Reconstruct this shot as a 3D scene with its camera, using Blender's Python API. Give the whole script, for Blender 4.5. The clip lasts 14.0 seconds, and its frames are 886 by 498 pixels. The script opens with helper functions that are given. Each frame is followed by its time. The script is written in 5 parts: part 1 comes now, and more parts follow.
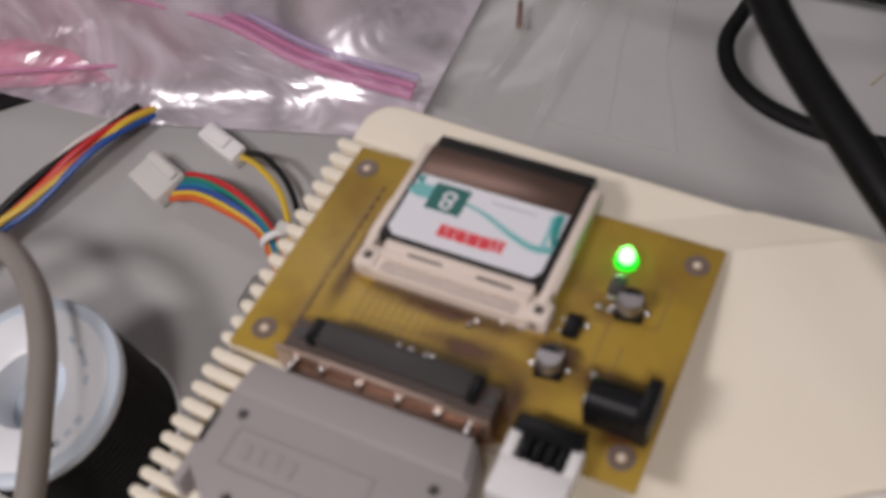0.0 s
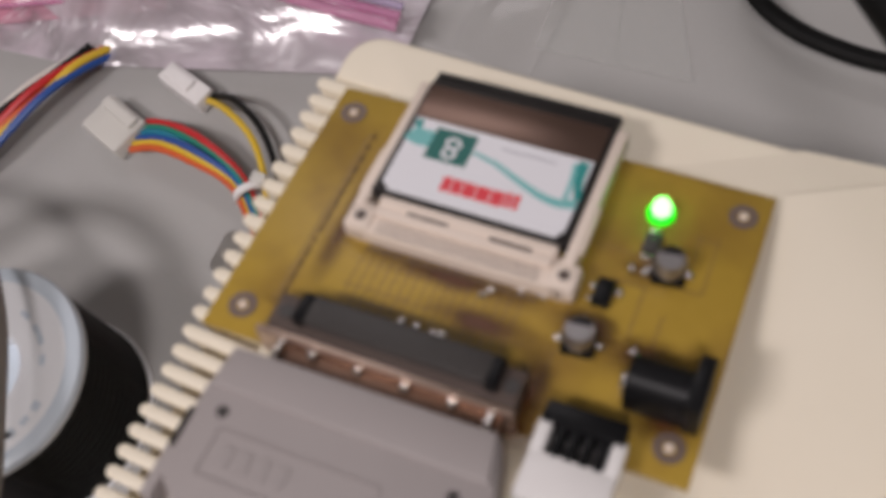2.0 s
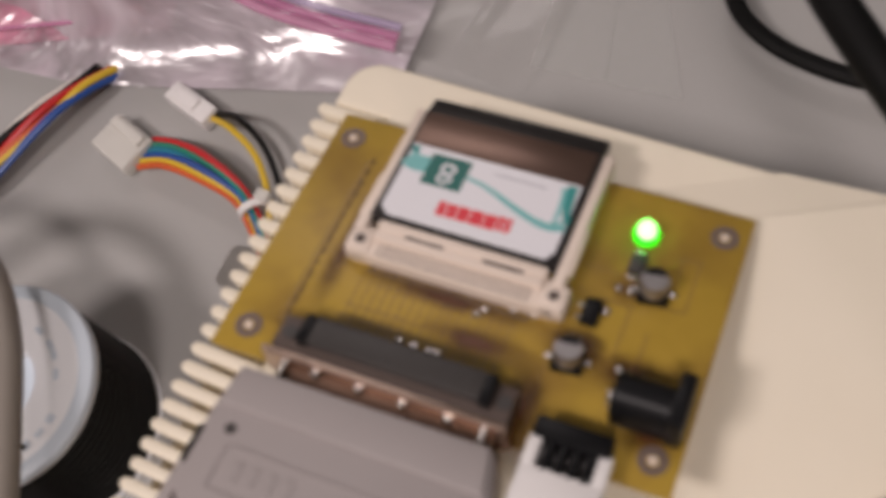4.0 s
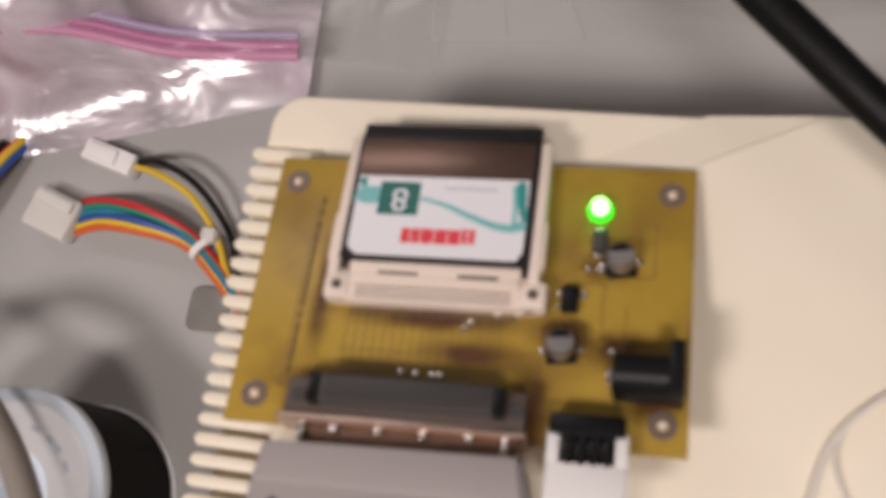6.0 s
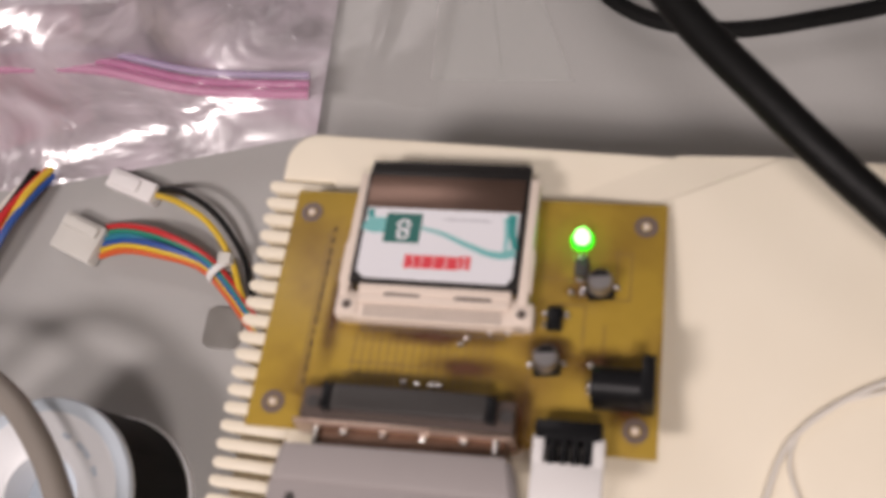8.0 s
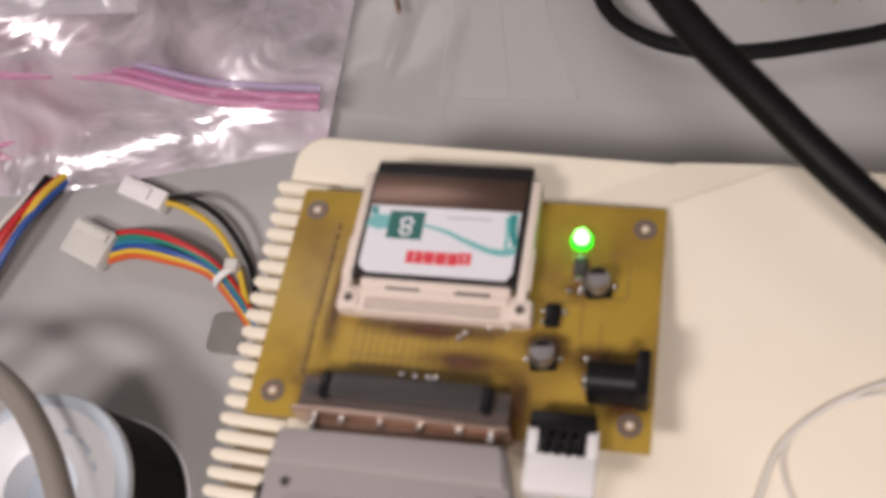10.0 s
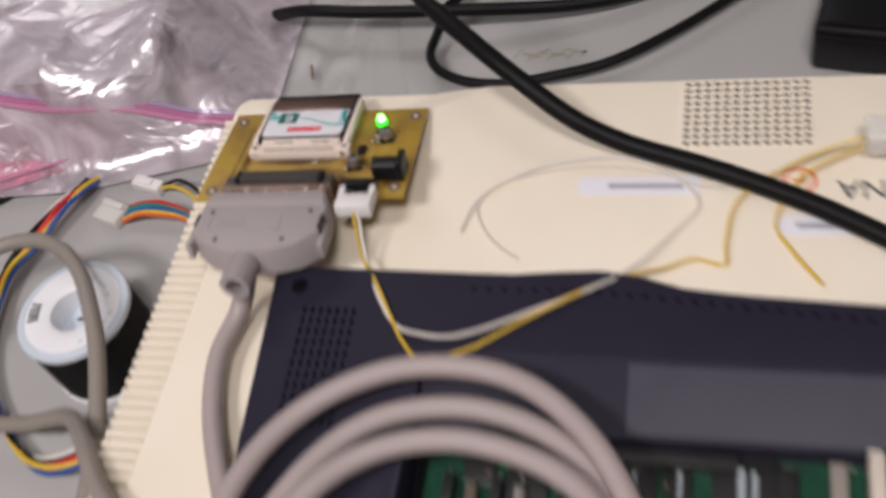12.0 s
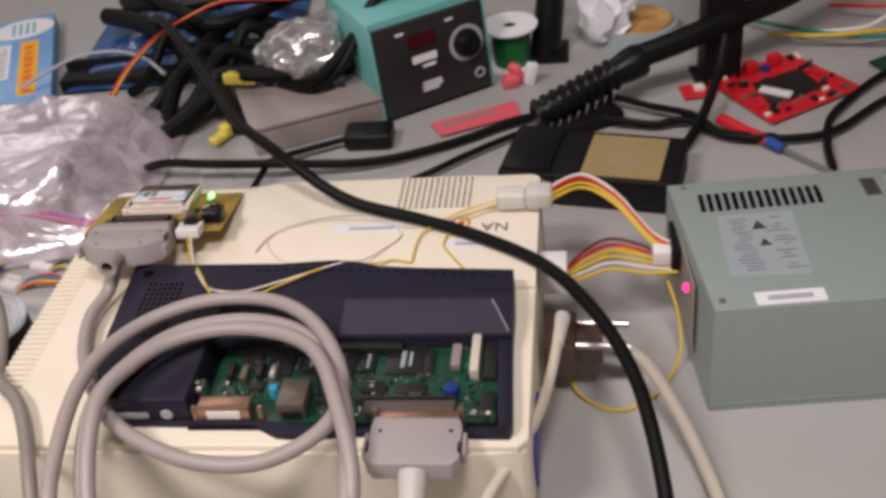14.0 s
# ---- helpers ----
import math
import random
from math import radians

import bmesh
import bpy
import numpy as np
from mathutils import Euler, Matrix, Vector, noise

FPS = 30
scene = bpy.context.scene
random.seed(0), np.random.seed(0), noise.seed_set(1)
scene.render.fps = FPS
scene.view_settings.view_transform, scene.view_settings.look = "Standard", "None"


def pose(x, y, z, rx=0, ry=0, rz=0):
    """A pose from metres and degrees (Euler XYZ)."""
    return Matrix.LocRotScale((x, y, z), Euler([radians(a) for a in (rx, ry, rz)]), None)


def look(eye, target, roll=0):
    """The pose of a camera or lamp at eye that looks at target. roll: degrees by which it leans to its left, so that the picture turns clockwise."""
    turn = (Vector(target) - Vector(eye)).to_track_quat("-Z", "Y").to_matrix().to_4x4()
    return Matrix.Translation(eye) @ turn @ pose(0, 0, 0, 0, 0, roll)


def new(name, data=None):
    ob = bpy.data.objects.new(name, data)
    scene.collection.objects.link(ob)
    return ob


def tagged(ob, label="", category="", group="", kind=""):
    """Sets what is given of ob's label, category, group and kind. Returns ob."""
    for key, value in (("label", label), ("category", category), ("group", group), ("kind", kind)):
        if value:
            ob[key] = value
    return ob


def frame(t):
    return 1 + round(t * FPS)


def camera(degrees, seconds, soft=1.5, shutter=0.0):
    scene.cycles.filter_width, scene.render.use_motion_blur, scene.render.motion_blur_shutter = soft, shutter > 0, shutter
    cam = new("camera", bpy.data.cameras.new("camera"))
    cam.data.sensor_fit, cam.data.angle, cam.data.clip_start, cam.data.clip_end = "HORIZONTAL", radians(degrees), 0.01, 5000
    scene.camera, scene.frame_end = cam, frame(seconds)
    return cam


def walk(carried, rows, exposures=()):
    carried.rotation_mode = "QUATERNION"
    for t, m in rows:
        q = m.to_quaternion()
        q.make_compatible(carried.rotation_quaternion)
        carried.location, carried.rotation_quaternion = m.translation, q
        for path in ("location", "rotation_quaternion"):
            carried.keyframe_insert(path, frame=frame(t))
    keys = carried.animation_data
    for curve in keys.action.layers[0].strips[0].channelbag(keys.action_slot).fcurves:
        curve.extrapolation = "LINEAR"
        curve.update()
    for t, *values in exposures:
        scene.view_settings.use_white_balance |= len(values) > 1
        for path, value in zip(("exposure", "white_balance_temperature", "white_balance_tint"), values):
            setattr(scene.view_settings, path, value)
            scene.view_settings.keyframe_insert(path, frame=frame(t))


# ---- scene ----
cam = camera(45.9, 14.0, soft=3.4, shutter=0.6)
cam.data.dof.use_dof, cam.data.dof.focus_distance, cam.data.dof.aperture_fstop = True, 0.75, 20.0
PATH = [
    (0, (0.1387, -0.1303, 0.3147), (-0.0449, 0.0443, -0.1164), -22.69),
    (0.5, (0.1351, -0.1235, 0.3041), (-0.0417, 0.0444, -0.1325), -23.58),
    (1, (0.1293, -0.1197, 0.2934), (-0.0423, 0.0336, -0.1505), -25.29),
    (1.5, (0.1197, -0.1165, 0.2951), (-0.0458, 0.0397, -0.1501), -24.52),
    (2, (0.1185, -0.1165, 0.2877), (-0.0442, 0.0361, -0.1598), -24.74),
    (2.5, (0.1175, -0.1131, 0.2877), (-0.0417, 0.0247, -0.1658), -26.20),
    (3, (0.1173, -0.1194, 0.2875), (-0.0419, 0.0354, -0.1606), -22.51),
    (3.5, (0.1160, -0.1152, 0.2963), (-0.0543, 0.0359, -0.1489), -25.14),
    (4, (0.1219, -0.1149, 0.2991), (-0.0419, 0.0364, -0.1485), -25.50),
    (4.2, (0.1244, -0.1116, 0.3013), (-0.0265, 0.0399, -0.1507), -26.77),
    (6.3, (0.1089, -0.0982, 0.3179), (-0.0100, 0.0239, -0.1522), -37.48),
    (6.5, (0.1093, -0.0992, 0.3169), (-0.0089, 0.0286, -0.1518), -36.08),
    (7, (0.1096, -0.1005, 0.3237), (-0.0147, 0.0206, -0.1452), -38.43),
    (7.5, (0.1162, -0.1060, 0.3357), (-0.0073, 0.0263, -0.1304), -35.83),
    (7.7, (0.1160, -0.1046, 0.3446), (-0.0034, 0.0288, -0.1222), -34.78),
    (9.8, (0.1194, -0.1163, 0.3417), (-0.0078, 0.0330, -0.1182), -32.27),
    (10, (0.1204, -0.1183, 0.3441), (-0.0060, 0.0363, -0.1142), -30.93),
    (10.5, (0.1257, -0.1207, 0.3555), (-0.0007, 0.0326, -0.1034), -30.84),
    (11, (0.1551, -0.1532, 0.3721), (0.0122, 0.0238, -0.0731), -29.04),
    (11.5, (0.211, -0.207, 0.413), (-0.417, 0.619, -1.297), -29.3),
    (12, (0.253, -0.353, 0.442), (-0.294, 0.768, -1.122), -20.1),
    (12.5, (0.2740, -0.5306, 0.4724), (0.1671, -0.1886, 0.1237), -12.75),
    (13, (0.3089, -0.6022, 0.5091), (0.1997, -0.2357, 0.1871), -10.65),
    (13.5, (0.3571, -0.6348, 0.5132), (0.2751, -0.2508, 0.2036), -8.70),
    (13.7, (0.3650, -0.6402, 0.5106), (0.2869, -0.2529, 0.2042), -8.03),
    (14, (0.3697, -0.6501, 0.5100), (0.2976, -0.2557, 0.2113), -7.65),
]
EXPOSURES = [(0.0, -0.50, 6350, 10), (2.0, -0.47, 6500, 10), (3.0, -0.46, 6900, 12), (4.2, -0.46, 6850, 13), (6.3, -0.24, 6850, 12), (7.7, -0.21, 6800, 12), (10.5, -0.15, 6600, 11), (11.5, -0.18, 6500, 10), (12.0, -0.24, 6450, 10), (13.0, -0.22, 6450, 12), (14.0, -0.12, 6700, 11)]
walk(cam, [(t, look(eye, target, roll)) for t, eye, target, roll in PATH], EXPOSURES)

# ---- light ----
world = bpy.data.worlds.new("room_air")
world.use_nodes = True
world.node_tree.nodes["Background"].inputs[0].default_value = (1.0, 0.95, 0.9, 1)
world.node_tree.nodes["Background"].inputs[1].default_value = 0.02
scene.world = world


def ceiling_lamp(name, x, y, w, d, watts, colour, z=1.70):
    data = bpy.data.lights.new(name, "AREA")
    data.shape, data.size, data.size_y, data.energy, data.color = "RECTANGLE", w, d, watts, colour
    ob = new(name, data)
    ob.matrix_world = look((x, y, z), (x, y, 0))
    return ob


ceiling_lamp("lamp_over_bench", 0.50, -0.84, 0.36, 0.24, 19, (1.0, 0.915, 0.92))
ceiling_lamp("lamp_beside_bench", -0.50, -1.00, 0.45, 0.28, 25, (1.0, 0.92, 0.93))
# unseen lamp, placed so the bag film and bench catch its glare
ceiling_lamp("lamp_behind_bench", -1.15, 1.45, 1.6, 0.45, 12, (1.0, 0.93, 0.95))


# ---- materials ----
def mat(name, base, rough=0.5, metal=0.0, vary=0.06, scale=60.0, bump=0.0, bump_scale=400.0, alpha=1.0, trans=0.0,
        coat=0.0, second=None, second_scale=8.0, second_amount=0.3, rand=0.0, spec=0.5):
    m = bpy.data.materials.new(name)
    m.use_nodes = True
    nt = m.node_tree
    b = nt.nodes["Principled BSDF"]
    b.inputs["Roughness"].default_value = rough
    b.inputs["Metallic"].default_value = metal
    b.inputs["Alpha"].default_value = alpha
    b.inputs["Transmission Weight"].default_value = trans
    b.inputs["Coat Weight"].default_value = coat
    b.inputs["Specular IOR Level"].default_value = spec
    tc = nt.nodes.new("ShaderNodeTexCoord")
    n1 = nt.nodes.new("ShaderNodeTexNoise")
    n1.inputs["Scale"].default_value, n1.inputs["Detail"].default_value = scale, 6
    nt.links.new(tc.outputs["Object"], n1.inputs["Vector"])
    ramp = nt.nodes.new("ShaderNodeMix")
    ramp.data_type = "RGBA"
    ramp.inputs[6].default_value = (*[max(0, c * (1 - vary)) for c in base], 1)
    ramp.inputs[7].default_value = (*[min(1, c * (1 + vary)) for c in base], 1)
    nt.links.new(n1.outputs["Fac"], ramp.inputs[0])
    out = ramp.outputs[2]
    if second:
        n2 = nt.nodes.new("ShaderNodeTexNoise")
        n2.inputs["Scale"].default_value, n2.inputs["Detail"].default_value = second_scale, 4
        nt.links.new(tc.outputs["Object"], n2.inputs["Vector"])
        r2 = nt.nodes.new("ShaderNodeMapRange")
        r2.inputs[1].default_value, r2.inputs[2].default_value = 0.45, 0.75
        r2.inputs[4].default_value = second_amount
        nt.links.new(n2.outputs["Fac"], r2.inputs[0])
        mx = nt.nodes.new("ShaderNodeMix")
        mx.data_type = "RGBA"
        nt.links.new(r2.outputs[0], mx.inputs[0])
        nt.links.new(out, mx.inputs[6])
        mx.inputs[7].default_value = (*second, 1)
        out = mx.outputs[2]
    if rand:
        oi = nt.nodes.new("ShaderNodeObjectInfo")
        hs = nt.nodes.new("ShaderNodeHueSaturation")
        mr = nt.nodes.new("ShaderNodeMapRange")
        mr.inputs[3].default_value, mr.inputs[4].default_value = 1 - rand, 1 + rand
        nt.links.new(oi.outputs["Random"], mr.inputs[0])
        nt.links.new(mr.outputs[0], hs.inputs["Value"])
        nt.links.new(out, hs.inputs["Color"])
        out = hs.outputs[0]
    nt.links.new(out, b.inputs["Base Color"])
    rr = nt.nodes.new("ShaderNodeMapRange")
    rr.inputs[3].default_value, rr.inputs[4].default_value = max(0.02, rough * 0.8), min(1, rough * 1.2)
    nt.links.new(n1.outputs["Fac"], rr.inputs[0])
    nt.links.new(rr.outputs[0], b.inputs["Roughness"])
    if bump:
        n3 = nt.nodes.new("ShaderNodeTexNoise")
        n3.inputs["Scale"].default_value, n3.inputs["Detail"].default_value = bump_scale, 3
        nt.links.new(tc.outputs["Object"], n3.inputs["Vector"])
        bp = nt.nodes.new("ShaderNodeBump")
        bp.inputs["Strength"].default_value, bp.inputs["Distance"].default_value = bump, 0.002
        nt.links.new(n3.outputs["Fac"], bp.inputs["Height"])
        nt.links.new(bp.outputs[0], b.inputs["Normal"])
    return m


def glow(name, colour, strength):
    m = bpy.data.materials.new(name)
    m.use_nodes = True
    b = m.node_tree.nodes["Principled BSDF"]
    b.inputs["Base Color"].default_value = (*colour, 1)
    b.inputs["Emission Color"].default_value = (*colour, 1)
    b.inputs["Emission Strength"].default_value = strength
    return m


M = {
    "laminate": mat("grey_laminate", (0.40, 0.395, 0.385), 0.38, vary=0.05, scale=900, second=(0.34, 0.33, 0.31), second_scale=9, second_amount=0.35, bump=0.05, bump_scale=700),
    "wall": mat("wall_paint", (0.45, 0.43, 0.40), 0.8, bump=0.1, bump_scale=120),
    "ceiling": mat("ceiling_tile_white", (0.75, 0.74, 0.72), 0.9, bump=0.1, bump_scale=90),
    "floor": mat("floor_vinyl", (0.22, 0.21, 0.2), 0.5, scale=30, vary=0.15),
    "beige": mat("aged_beige_plastic", (0.86, 0.79, 0.65), 0.42, vary=0.025, scale=40, second=(0.78, 0.68, 0.52), second_scale=11, second_amount=0.4, bump=0.07, bump_scale=1500),
    "hole_dark": mat("vent_shadow", (0.10, 0.08, 0.065), 0.8),
    # near-black for patches that paint the shade inside uncut holes and slots
    "hole_shade": mat("painted_hole_shade", (0.007, 0.006, 0.009), 0.9, spec=0.0),
    "fr4": mat("olive_fibreglass", (0.42, 0.275, 0.042), 0.33, vary=0.07, scale=300, second=(0.19, 0.10, 0.03), second_scale=42, second_amount=0.75, bump=0.04, bump_scale=900),
    "trace": mat("trace_under_mask", (0.25, 0.155, 0.045), 0.35),
    "tin": mat("tinned_pad", (0.20, 0.15, 0.13), 0.45, metal=0.3),
    "can": mat("aluminium_can", (0.42, 0.40, 0.40), 0.38, metal=0.9, vary=0.15),
    "solder": mat("solder_silver", (0.80, 0.78, 0.75), 0.22, metal=1.0, bump=0.2, bump_scale=600),
    "ivory": mat("ivory_socket_plastic", (0.80, 0.69, 0.60), 0.4, vary=0.03),
    "card_black": mat("black_card_plastic", (0.018, 0.016, 0.016), 0.35),
    "card_metal": mat("dark_card_steel", (0.23, 0.15, 0.12), 0.34, metal=0.85, vary=0.12, scale=90),
    "label_white": mat("label_white_paper", (0.80, 0.80, 0.84), 0.35, vary=0.01),
    "teal_ink": mat("teal_ink", (0.02, 0.27, 0.26), 0.35),
    "teal_dark": mat("dark_green_ink", (0.005, 0.13, 0.11), 0.35),
    "teal_pale": mat("pale_teal_ink", (0.18, 0.50, 0.50), 0.35),
    "red_ink": mat("red_ink", (0.75, 0.05, 0.07), 0.4),
    "brown_conn": mat("brown_connector_plastic", (0.10, 0.075, 0.065), 0.42, vary=0.08),
    "conn_dark": mat("charcoal_connector", (0.055, 0.05, 0.048), 0.4),
    "copper_shell": mat("copper_port_shell", (0.42, 0.25, 0.18), 0.35, metal=0.8, vary=0.15, scale=200),
    "copper_dark": mat("dull_brown_shell", (0.20, 0.12, 0.085), 0.42, metal=0.7, vary=0.25, scale=220),
    "print_brown": mat("dark_brown_board_print", (0.07, 0.04, 0.02), 0.5),
    "gold_shell": mat("nickel_shell", (0.58, 0.44, 0.36), 0.33, metal=0.9, vary=0.1, scale=200),
    "grey_hood": mat("grey_hood_plastic", (0.37, 0.335, 0.33), 0.5, vary=0.03, bump=0.08, bump_scale=1400),
    "grey_cable": mat("grey_cable_jacket", (0.38, 0.325, 0.31), 0.42, vary=0.05, scale=60, bump=0.05, bump_scale=500),
    "taupe_cable": mat("taupe_cable_jacket", (0.27, 0.24, 0.21), 0.45, vary=0.06),
    "black_cable": mat("black_rubber_cable", (0.0055, 0.0055, 0.0055), 0.48, spec=0.16, vary=0.2, bump=0.1, bump_scale=300),
    "black_plastic": mat("black_plastic", (0.007, 0.007, 0.008), 0.36, spec=0.25, vary=0.15),
    "black_matte": mat("black_matte_case", (0.008, 0.007, 0.008), 0.6, spec=0.2, vary=0.15, bump=0.1, bump_scale=900),
    "white_plastic": mat("white_nylon", (0.80, 0.78, 0.77), 0.35, vary=0.02),
    "clear_plastic": mat("milky_clear_plastic", (0.82, 0.80, 0.75), 0.3, alpha=0.65, vary=0.03),
    "navy": mat("navy_plastic", (0.018, 0.0165, 0.031), 0.5, spec=0.22, vary=0.07, scale=70, bump=0.1, bump_scale=1600),
    # lighter copy of the navy: light on the tilted ridge put into the colour
    "navy_lit": mat("navy_plastic_lit_slope", (0.036, 0.035, 0.054), 0.42, vary=0.05),
    "green_pcb": mat("green_solder_mask", (0.005, 0.058, 0.030), 0.38, vary=0.5, scale=250, second=(0.012, 0.02, 0.016), second_scale=70, second_amount=0.85),
    "pcb_light": mat("bare_green_laminate", (0.03, 0.16, 0.09), 0.4, vary=0.3, scale=300),
    "chip": mat("chip_epoxy", (0.014, 0.014, 0.014), 0.45, vary=0.1),
    "chip_print": mat("chip_print_grey", (0.42, 0.42, 0.44), 0.4),
    "blue_cap": mat("blue_component", (0.012, 0.035, 0.20), 0.35),
    "cyan_cap": mat("cyan_component", (0.03, 0.35, 0.55), 0.35),
    "steel": mat("zinc_steel", (0.55, 0.53, 0.50), 0.35, metal=0.9, vary=0.1, scale=120),
    "psu": mat("grey_green_painted_steel", (0.30, 0.36, 0.335), 0.42, metal=0.15, vary=0.05, scale=60, bump=0.04, bump_scale=900),
    "psu_label": mat("silver_label", (0.33, 0.38, 0.40), 0.35, metal=0.0, vary=0.03),
    "ink_dark": mat("dark_print", (0.04, 0.045, 0.055), 0.5),
    "ink_soft": mat("faded_dark_print", (0.11, 0.13, 0.15), 0.5),
    "ink_grey": mat("grey_print", (0.40, 0.40, 0.44), 0.5),
    "gold_label": mat("gold_foil_label", (0.50, 0.37, 0.17), 0.4, metal=0.35, vary=0.12, scale=35),
    "yellow_wire": mat("yellow_wire", (0.70, 0.47, 0.04), 0.4),
    "white_wire": mat("white_wire", (0.72, 0.68, 0.62), 0.4),
    "red_wire": mat("red_wire", (0.55, 0.02, 0.025), 0.4),
    "black_wire": mat("black_wire", (0.007, 0.007, 0.007), 0.45, spec=0.2),
    "blue_wire": mat("blue_wire", (0.02, 0.08, 0.32), 0.4),
    "green_wire": mat("green_wire", (0.02, 0.22, 0.15), 0.4),
    "teal_wire": mat("teal_wire", (0.02, 0.20, 0.30), 0.4),
    "orange_wire": mat("orange_wire", (0.62, 0.11, 0.03), 0.4),
    "brown_wire": mat("brown_wire", (0.16, 0.05, 0.03), 0.4),
    "cream_cable": mat("cream_cable", (0.62, 0.56, 0.47), 0.42, vary=0.05),
    "spool_white": mat("spool_white_plastic", (0.83, 0.84, 0.86), 0.4, vary=0.02),
    "spool_blue": mat("pale_blue_rim", (0.58, 0.65, 0.72), 0.4),
    "bag_red": mat("red_paper", (0.70, 0.05, 0.14), 0.6, vary=0.08),
    "zip": mat("magenta_zip", (0.62, 0.18, 0.40), 0.45, alpha=0.45),
    "zip_pink": mat("pink_zip", (0.70, 0.28, 0.48), 0.45, alpha=0.5),
    "zip_pale": mat("lilac_zip", (0.50, 0.40, 0.62), 0.4, alpha=0.45),
    "teal_case": mat("turquoise_painted_metal", (0.16, 0.46, 0.44), 0.4, vary=0.04),
    "panel_black": mat("charcoal_panel", (0.020, 0.018, 0.019), 0.4, vary=0.08),
    "display_red": mat("dark_red_window", (0.06, 0.006, 0.008), 0.2),
    "blue_box": mat("blue_printed_card", (0.16, 0.36, 0.68), 0.5, vary=0.06, scale=20, second=(0.36, 0.60, 0.80), second_scale=14, second_amount=0.6),
    "blue_cloth": mat("blue_printed_bag", (0.012, 0.05, 0.17), 0.35, vary=0.2, scale=20, second=(0.05, 0.25, 0.55), second_scale=18, second_amount=0.7, bump=0.3, bump_scale=30),
    "yellow_card": mat("yellow_print", (0.85, 0.42, 0.01), 0.5),
    "orange_ink": mat("orange_ink", (0.75, 0.14, 0.01), 0.5),
    "brown_metal": mat("brown_plated_metal", (0.13, 0.09, 0.07), 0.4, metal=0.5, vary=0.1),
    "stain": mat("tan_smear", (0.36, 0.32, 0.22), 0.5),
    "taupe_metal": mat("taupe_box", (0.30, 0.26, 0.24), 0.45, vary=0.05),
    "green_spool": mat("green_spool_plastic", (0.004, 0.13, 0.035), 0.4),
    "brown_can": mat("brownish_tinned_can", (0.17, 0.135, 0.11), 0.4, metal=0.5, vary=0.15, scale=150),
    "pink_card": mat("pink_card", (0.80, 0.13, 0.17), 0.5),
    "red_pcb": mat("red_solder_mask", (0.62, 0.018, 0.03), 0.3, vary=0.15, scale=120),
    "sponge": mat("sponge", (0.58, 0.33, 0.11), 0.9, vary=0.12, scale=160, second=(0.10, 0.04, 0.02), second_scale=26, second_amount=0.7, bump=0.5, bump_scale=300),
    "paper": mat("translucent_paper", (0.66, 0.66, 0.64), 0.6, vary=0.02, alpha=0.30),
    "yellow_plastic": mat("yellow_plastic", (0.80, 0.66, 0.10), 0.4),
    "purple": mat("violet_plastic", (0.06, 0.05, 0.30), 0.4),
    "rubber": mat("dark_rubber", (0.05, 0.045, 0.043), 0.7),
    "led_green": glow("green_led_core", (0.2, 1.0, 0.18), 7.0),
    "led_halo": glow("green_led_halo", (0.0, 0.9, 0.01), 1.3),
    "led_red": glow("pink_red_led_lit", (1.0, 0.02, 0.16), 3.0),
}


def film_material(name, tint, body, gloss_rough, bump, gloss=0.22):
    m = bpy.data.materials.new(name)
    m.use_nodes = True
    nt = m.node_tree
    b = nt.nodes["Principled BSDF"]
    b.inputs["Base Color"].default_value = (*tint, 1)
    b.inputs["Roughness"].default_value = gloss_rough
    b.inputs["Specular IOR Level"].default_value = 0.9
    tc = nt.nodes.new("ShaderNodeTexCoord")
    n = nt.nodes.new("ShaderNodeTexNoise")
    n.inputs["Scale"].default_value, n.inputs["Detail"].default_value, n.inputs["Distortion"].default_value = 24, 3, 1.2
    nt.links.new(tc.outputs["Object"], n.inputs["Vector"])
    bp = nt.nodes.new("ShaderNodeBump")
    bp.inputs["Strength"].default_value, bp.inputs["Distance"].default_value = bump, 0.01
    nt.links.new(n.outputs["Fac"], bp.inputs["Height"])
    nt.links.new(bp.outputs[0], b.inputs["Normal"])
    tr = nt.nodes.new("ShaderNodeBsdfTransparent")
    gl = nt.nodes.new("ShaderNodeBsdfGlossy")
    gl.inputs["Roughness"].default_value = gloss_rough
    nt.links.new(bp.outputs[0], gl.inputs["Normal"])
    mix1 = nt.nodes.new("ShaderNodeMixShader")
    mix1.inputs[0].default_value = body
    n2 = nt.nodes.new("ShaderNodeTexNoise")
    n2.inputs["Scale"].default_value, n2.inputs["Detail"].default_value, n2.inputs["Distortion"].default_value = 26, 3, 1.5
    nt.links.new(tc.outputs["Object"], n2.inputs["Vector"])
    milky = nt.nodes.new("ShaderNodeMapRange")
    milky.inputs[1].default_value, milky.inputs[2].default_value = 0.30, 0.70
    milky.inputs[3].default_value, milky.inputs[4].default_value = body * 0.35, min(1, body * 1.75)
    nt.links.new(n2.outputs["Fac"], milky.inputs[0])
    nt.links.new(milky.outputs[0], mix1.inputs[0])
    nt.links.new(tr.outputs[0], mix1.inputs[1])
    nt.links.new(b.outputs[0], mix1.inputs[2])
    mix2 = nt.nodes.new("ShaderNodeMixShader")
    mix2.inputs[0].default_value = gloss
    nt.links.new(mix1.outputs[0], mix2.inputs[1])
    nt.links.new(gl.outputs[0], mix2.inputs[2])
    nt.links.new(mix2.outputs[0], nt.nodes["Material Output"].inputs[0])
    return m


